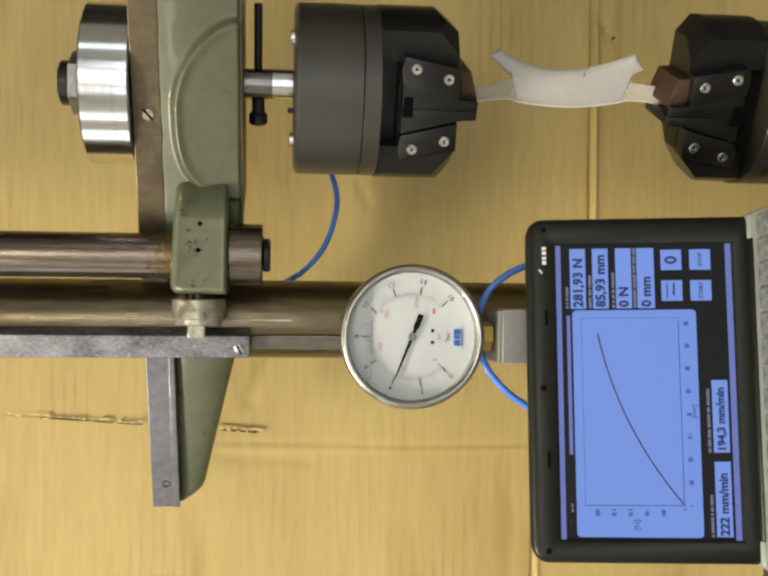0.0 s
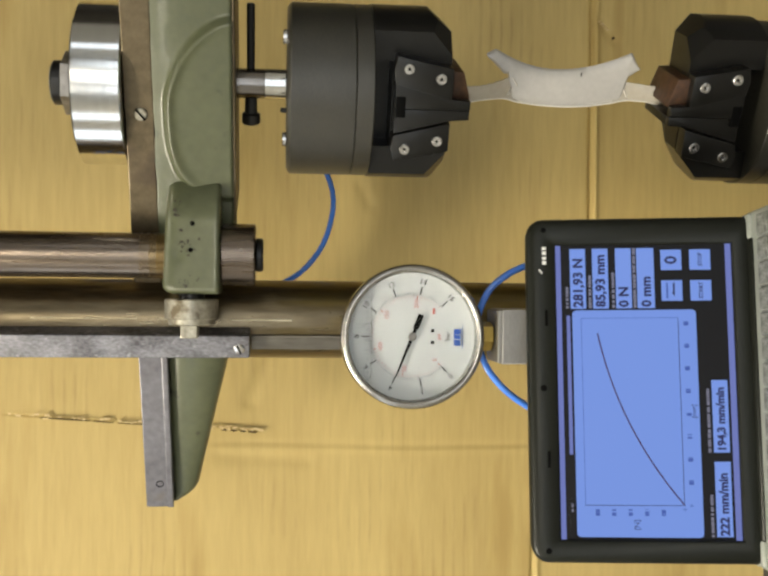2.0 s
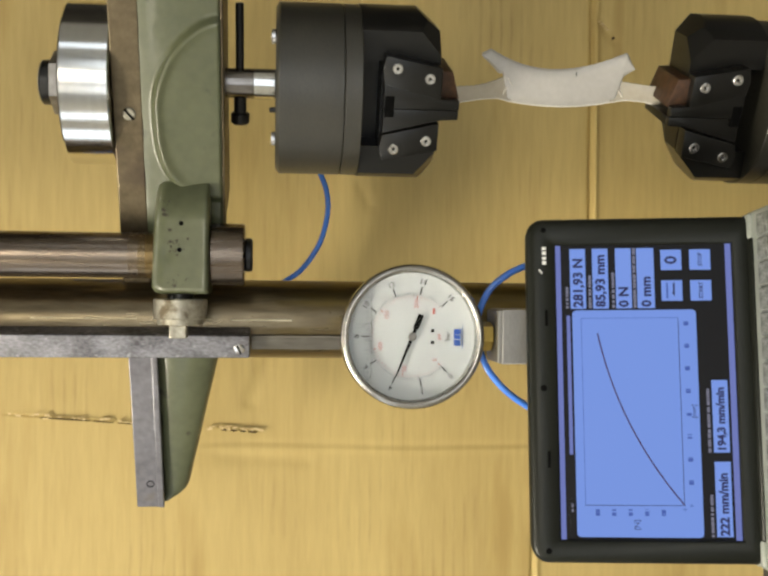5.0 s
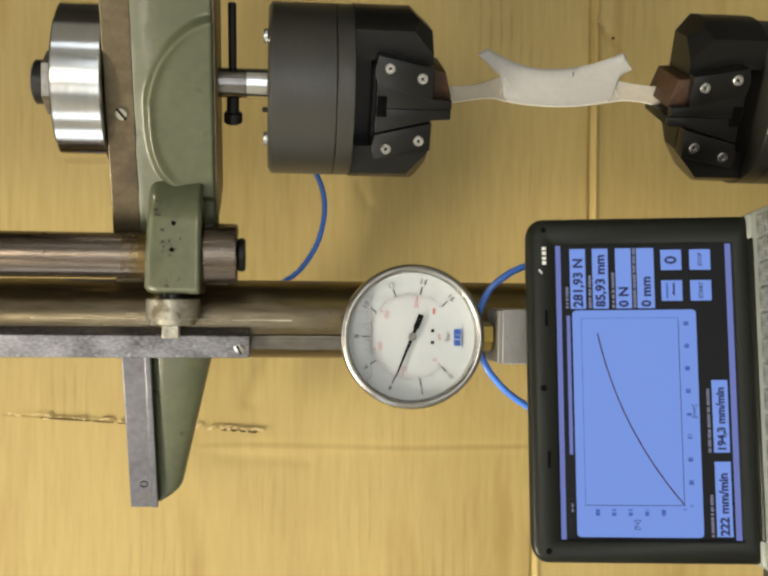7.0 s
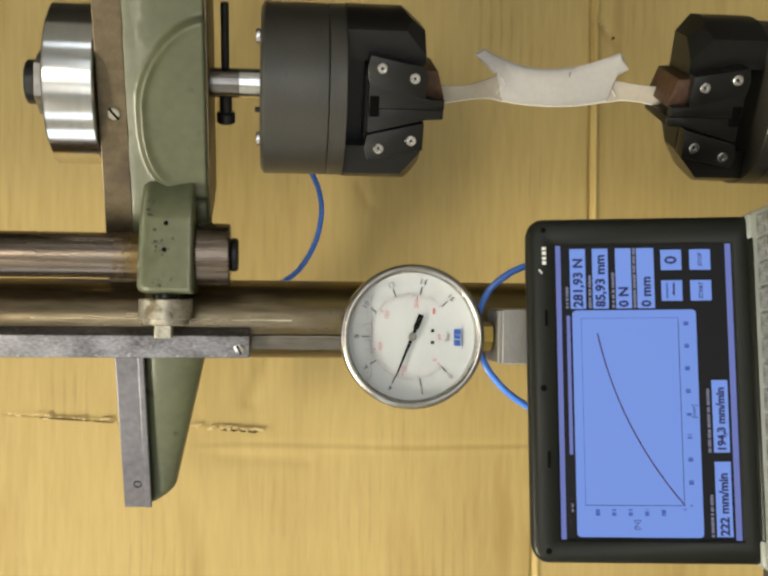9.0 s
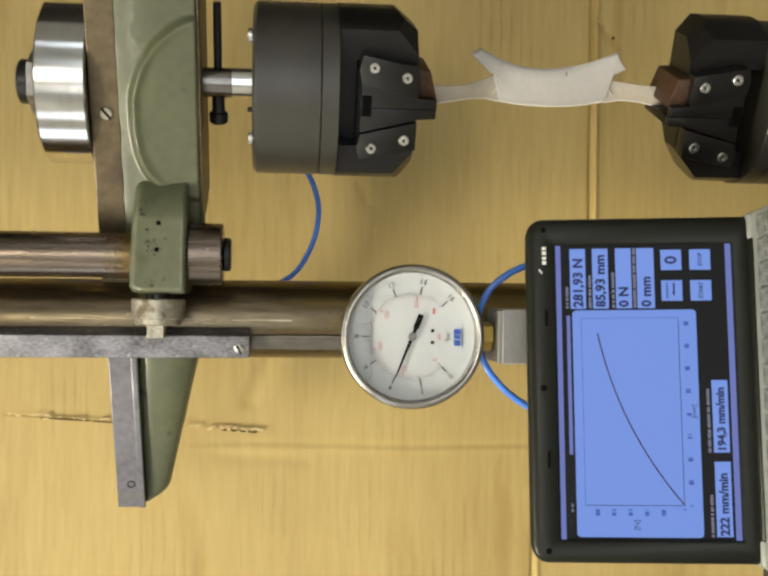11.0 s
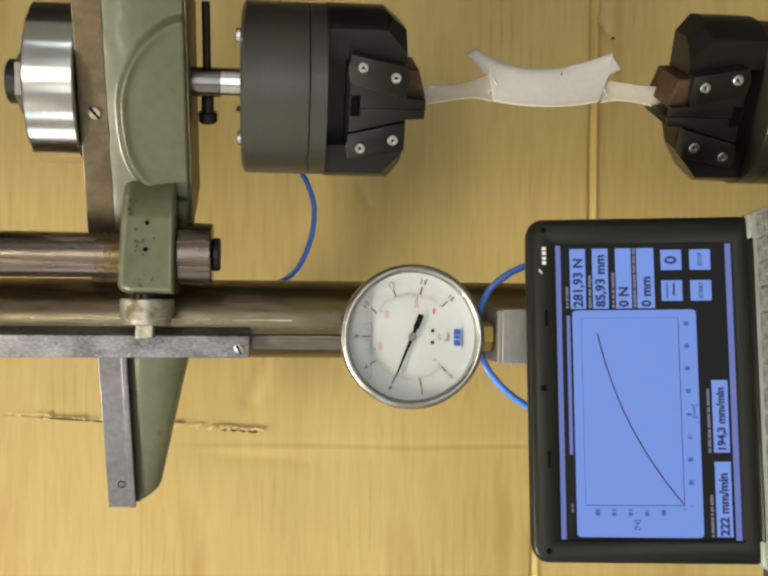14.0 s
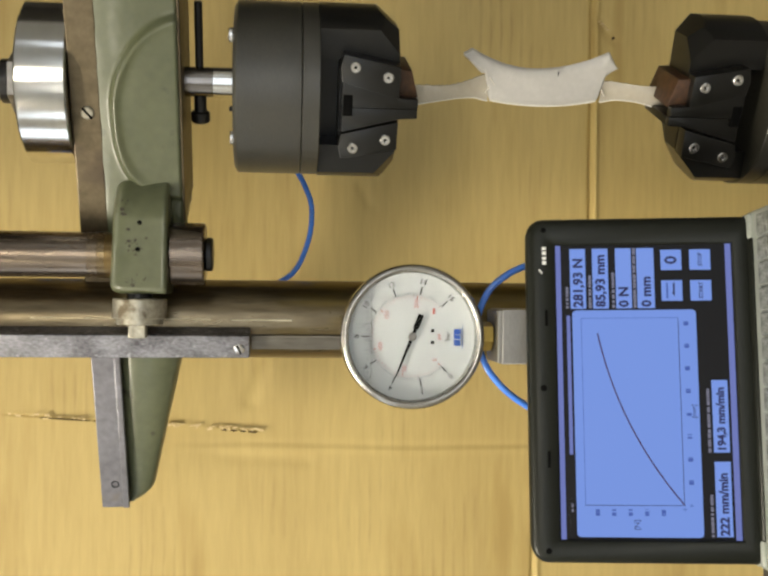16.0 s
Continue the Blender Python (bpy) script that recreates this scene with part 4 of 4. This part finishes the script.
    part("body", box(-0.0215, 0.0215, -0.022, 0.022, 0.0, 0.0965, 0.0012), ALU, block)
    part("flange", box(-0.0205, 0.0205, -0.021, 0.021, 0.0965, 0.0995, 0.0006), ALU, block)
    post = thing("block_post", pose(-0.0372, -0.060, -0.80), "grey post carrying the aluminium block", "post")
    part("post", box(-0.018, 0.018, -0.018, 0.018, 0.0, 0.928, 0.001), DARK, post)


# ---- the laptop ----
def laptop():
    t = thing("laptop", pose(-0.0700, -0.1490, 0.0300, 0, 0, 6.6), "small charcoal laptop, open, showing a test curve", "laptop")
    hinge = 0.0190
    lean = at(0, 0, hinge) @ Matrix.Rotation(radians(-10.6), 4, "X")      # lid plane: x across, z up, -y to the viewer
    W, H = 0.2165, 0.1300
    x_left, v0 = -0.1098, 0.0150
    out_l, out_r, out_t = x_left - 0.0165, x_left + W + 0.0200, v0 + H + 0.0215

    def lid_part(name, bm, mat, parent=t, label="", smooth=22):
        return part(name, bm, mat, parent, label, smooth, lean)

    def outline(l, r, b, top, rad, n=7):
        pts = []
        for cx, cz, a0 in ((r - rad, top - rad, 0), (l + rad, top - rad, 90)):
            pts += [(cx + rad * math.cos(radians(a0 + 90 * s / n)), cz + rad * math.sin(radians(a0 + 90 * s / n))) for s in range(n + 1)]
        return pts + [(l, b), (r, b)]
    lid_part("lid", prism(outline(out_l, out_r, 0.0, out_t, 0.013), 0.0012, 0.013, 0.0), LAPTOP)
    # raised rounded bezel as a ring with a real opening
    bm = bmesh.new()
    rings = []
    inner = [(x_left + W, v0 + H)] * 8 + [(x_left, v0 + H)] * 8 + [(x_left, v0), (x_left + W, v0)]
    outer = outline(out_l, out_r, 0.0, out_t, 0.013)
    for f, y in ((0.0, 0.006), (0.0, -0.0005), (0.10, -0.0030), (0.30, -0.0042), (0.90, -0.0034), (1.0, -0.0020), (1.0, 0.0015)):
        rings.append([bm.verts.new((o[0] + (i[0] - o[0]) * f, y, o[1] + (i[1] - o[1]) * f)) for o, i in zip(outer, inner)])
    for p, q in zip(rings, rings[1:]):
        for i in range(len(p)):
            j = (i + 1) % len(p)
            try:
                bm.faces.new((p[i], p[j], q[j], q[i]))
            except ValueError:
                pass
    bmesh.ops.remove_doubles(bm, verts=bm.verts, dist=0.00005)
    bezel = lid_part("bezel", bm, LAPTOP, t, "rounded charcoal screen bezel", 50)
    for x, z, r in ((out_l + 0.0085, v0 + H + 0.009, 0.0022), (0.0, v0 + H + 0.0105, 0.0024), (out_r - 0.0085, v0 + H + 0.0085, 0.0020)):
        lid_part("bezel_dot", rod(r, 0.0036, 0.0044, at(x, 0, z, FRONT), 0.0002, 20), HOLE, bezel)
    for x in (-0.052, 0.052):
        lid_part("bumper", box(x - 0.006, x + 0.006, -0.0048, -0.0030, v0 + H + 0.0065, v0 + H + 0.0085, 0.0006), HOLE, bezel)
    for i, w in enumerate((0.0026, 0.0022, 0.0026, 0.0024)):
        lid_part("brand_bar", box(out_r - 0.0345 + i * 0.0036, out_r - 0.0345 + i * 0.0036 + w, -0.0048, -0.0036, v0 + H + 0.0068, v0 + H + 0.0098, 0), WHITE_PRINT, bezel, "pale maker's mark", 0)
    lid_part("brand_tick", prism([(out_r - 0.0415, v0 + H + 0.0102), (out_r - 0.0385, v0 + H + 0.0128), (out_r - 0.0380, v0 + H + 0.0120), (out_r - 0.0412, v0 + H + 0.0094)], -0.0048, -0.0036, 0), WHITE_PRINT, bezel, smooth=0)
    # the picture on the screen
    lcd = lid_part("screen", box(x_left - 0.002, x_left + W + 0.002, -0.0002, 0.0014, v0 - 0.002, v0 + H + 0.002, 0), LCD_DARK, t, "lit screen with blue fields and a plotted curve", 0)

    K = 0.986

    def field(name, u0, u1, a, b, mat, y=-0.0004, label=""):
        return lid_part(name, box(x_left + u0 * K, x_left + u1 * K, y - 0.0002, y + 0.0002, v0 + a, v0 + b, 0), mat, lcd, label, 0)

    def words(text, size, u, v, mat=LCD_INK, align="LEFT", turn=0, bold=0.0):
        return lettering(text, size, mat, lcd, lean @ at(x_left + u * K, -0.0012, v0 + v) @ Matrix.Rotation(radians(90), 4, "X") @ Matrix.Rotation(radians(turn), 4, "Z"), "screen_text", align, bold)

    def scribble(u0, u1, v, h, mat, seed=1):
        rng = random.Random(seed)
        u = u0
        while u < u1:
            w = rng.uniform(0.0012, 0.0034)
            lid_part("caption_mark", box(x_left + u * K, x_left + min(u + w, u1) * K, -0.0013, -0.0009, v0 + v, v0 + v + h, 0), mat, lcd, smooth=0)
            u += w + rng.choice((0.0003, 0.0003, 0.0012))
    field("title_bar", 0.0, W / K, 0.1258, 0.1295, LCD_BAR)
    field("task_bar", 0.0, W / K, 0.0006, 0.0048, LCD_BAR)
    for a, b in ((0.1075, 0.1190), (0.0908, 0.1024), (0.0737, 0.0853), (0.0570, 0.0697)):
        field("readout", 0.1712, 0.2170, a, b, LCD_BLUE)
    words("281,93 N", 0.0098, 0.1722, 0.1130, bold=0.00035)
    words("85,93 mm", 0.0098, 0.1722, 0.0965, bold=0.00035)
    words("0 N", 0.0098, 0.1722, 0.0795, bold=0.00035)
    words("0 mm", 0.0098, 0.1722, 0.0630, bold=0.00035)
    scribble(0.1715, 0.1880, 0.1205, 0.0020, LCD_PALE, 3)
    scribble(0.1715, 0.1965, 0.1036, 0.0020, LCD_PALE, 4)
    scribble(0.1715, 0.1985, 0.0864, 0.0020, LCD_PALE, 5)
    scribble(0.1715, 0.2170, 0.0707, 0.0020, LCD_PALE, 6)
    for u in (0.1766, 0.2000):
        for v in (0.0367, 0.0156):
            field("button", u, u + 0.0155, v, v + 0.0152, LCD_BLUE)
    words("0", 0.0125, 0.2075, 0.0443, LCD_INK, "CENTER", 0, 0.0003)
    words("STOP", 0.0042, 0.2078, 0.0232, LCD_INK, "CENTER", 0, 0.0001)
    words("START", 0.0042, 0.1844, 0.0232, LCD_INK, "CENTER", 0, 0.0001)
    lid_part("arrow_mark", prism([(x_left + 0.1775, v0 + 0.0424), (x_left + 0.1875, v0 + 0.0424), (x_left + 0.1875, v0 + 0.0436), (x_left + 0.1805, v0 + 0.0436), (x_left + 0.1805, v0 + 0.0448)], -0.0013, -0.0009, 0), LCD_INK, lcd, smooth=0)
    scribble(0.1785, 0.1900, 0.0472, 0.0014, LCD_GREY, 9)
    # plot panel with rounded corners
    l, r, b, top, rad = x_left + 0.0018, x_left + 0.1699 * K, v0 + 0.0275, v0 + 0.1180, 0.0030
    pts = []
    for cx, cz, a0 in ((r - rad, top - rad, 0), (l + rad, top - rad, 90), (l + rad, b + rad, 180), (r - rad, b + rad, 270)):
        pts += [(cx + rad * math.cos(radians(a0 + 15 * s)), cz + rad * math.sin(radians(a0 + 15 * s))) for s in range(7)]
    lid_part("plot_panel", prism(pts, -0.0006, -0.0002, 0), LCD_PANEL, lcd, "blue plot panel", 0)
    field("plot_title", 0.0018, 0.030, 0.1196, 0.1228, LCD_DARK)
    scribble(0.020, 0.0265, 0.1204, 0.0014, LCD_PALE, 12)
    field("plot_toolbar", 0.062, 0.1660, 0.1196, 0.1222, LCD_BAR)
    for u0, u1, a, b, mat in ((0.0248, 0.0252, 0.0400, 0.1120, LCD_INK), (0.0248, 0.1640, 0.0405, 0.0409, LCD_INK), (0.0248, 0.1640, 0.1114, 0.1117, LCD_GREY), (0.1637, 0.1640, 0.0405, 0.1117, LCD_GREY)):
        field("axis_line", u0, u1, a, b, mat, -0.0008)
    for i in range(6):
        v = 0.0440 + 0.0118 * i
        scribble(0.0175, 0.0222, v - 0.0015, 0.0030, LCD_GREY, 30 + i) if i else words("0", 0.004, 0.0222, 0.0405, LCD_GREY, "CENTER")
    for i in range(9):
        u = 0.0250 + 0.0168 * i
        scribble(u - 0.0016, u + 0.0016, 0.0335, 0.0034, LCD_GREY, 40 + i) if i else words("0", 0.004, 0.0250, 0.0355, LCD_GREY, "CENTER")
    words("[N]", 0.0052, 0.0110, 0.0750, LCD_INK, "CENTER")
    words("[mm]", 0.0046, 0.0940, 0.0315, LCD_INK, "CENTER")
    line = []
    for i in range(41):
        f = i / 40
        line.append((x_left + 0.0252 + 0.1250 * f, -0.0010, v0 + 0.0408 + 0.0590 * (f + 0.66 * f * (1 - f) * (1.12 - 0.25 * f))))
    lid_part("plot_curve", tube(line, 0.00052, 6), LCD_LINE, lcd, "dark rising curve", 60)
    for u0, u1, a, b in ((0.0637, 0.1170, 0.0068, 0.0182), (0.0025, 0.0570, 0.0068, 0.0182)):
        field("readout", u0, u1, a, b, LCD_BLUE)
    words("194,3 mm/min", 0.0080, 0.0645, 0.0123, bold=0.00035)
    words("222 mm/min", 0.0088, 0.0035, 0.0123, bold=0.00035)
    scribble(0.0637, 0.1105, 0.0202, 0.0020, LCD_PALE, 20)
    scribble(0.0025, 0.0330, 0.0202, 0.0020, LCD_PALE, 21)
    # base with hinge strip and keys
    bw = 0.1305
    base = part("base", box(-bw, bw, -0.175, 0.006, 0.0, 0.0215, 0.004, 3), PALE_PLASTIC, t, "silver-grey keyboard base")
    part("hinge_cover", box(-bw + 0.020, bw - 0.020, -0.008, 0.008, 0.0150, 0.0240, 0.003, 3), LAPTOP, t)
    for x in (-bw + 0.012, bw - 0.012):
        part("hinge_cap", box(x - 0.010, x + 0.010, -0.007, 0.0085, 0.0140, 0.0240, 0.003, 3), PALE_PLASTIC, t)
    deck = box(-0.0083, 0.0083, -0.0083, 0.0083, 0, 0.0028, 0.0012, 2)
    first = part("key", deck, KEY, base)
    first.location = (-0.1170, -0.0262, 0.0214)
    for r in range(5):
        for c in range(14):
            if r or c:
                k = new("key", first.data)
                k.parent = base
                k.location = (-0.1170 + 0.0180 * c, -0.0262 - 0.0180 * r, 0.0214)
    stand = thing("laptop_stand", pose(-0.10, -0.235, -0.80), "dark stand under the laptop", "stand")
    part("top", box(-0.16, 0.155, -0.13, 0.115, 0.79, 0.830, 0.003), BENCH, stand)
    for sx in (-0.14, 0.135):
        for sy in (-0.11, 0.095):
            part("leg", box(sx - 0.015, sx + 0.015, sy - 0.015, sy + 0.015, 0.0, 0.79, 0.002), BENCH, stand)


frame_thing = machine_frame()
head = crosshead()
disc = load_disc()
upper_grip = grip(1, on_machine(0.2427), "black wedge grip hung from a steel shaft")
lower_grip = grip(-1, on_machine(0.0805), "black wedge grip fixed to the machine base")
shaft = pull_shaft()
specimen()
hoses()
gauge()
laptop()


def motions():
    """The crosshead pulls the upper grip straight up at an even pace."""
    for ob, z in ((head, 0.405), (disc, 0.5172), (upper_grip, 0.2427), (shaft, 0.3870)):
        walk(ob, [(0.0, on_machine(z)), (8.0, on_machine(z + LIFT * 0.5)), (16.0, on_machine(z + LIFT))])
    for ob, rise in SPECIMEN + NECKS:
        walk(ob, [(0.0, pose(0, 0, 0)), (8.0, pose(0, 0, rise * 0.5)), (16.0, pose(0, 0, rise))])
    n = len(HOSE)
    a, b = curve_points(HOSE_START, n), curve_points(HOSE_END, n)
    for i, ob in enumerate(HOSE):
        rows = []
        for t in (0.0, 8.0, 16.0):
            p, q = a[i].lerp(b[i], t / 16), a[i + 1].lerp(b[i + 1], t / 16)
            rows.append((t, Matrix.Translation(p) @ (q - p).to_track_quat("Z", "Y").to_matrix().to_4x4()))
        walk(ob, rows)


motions()
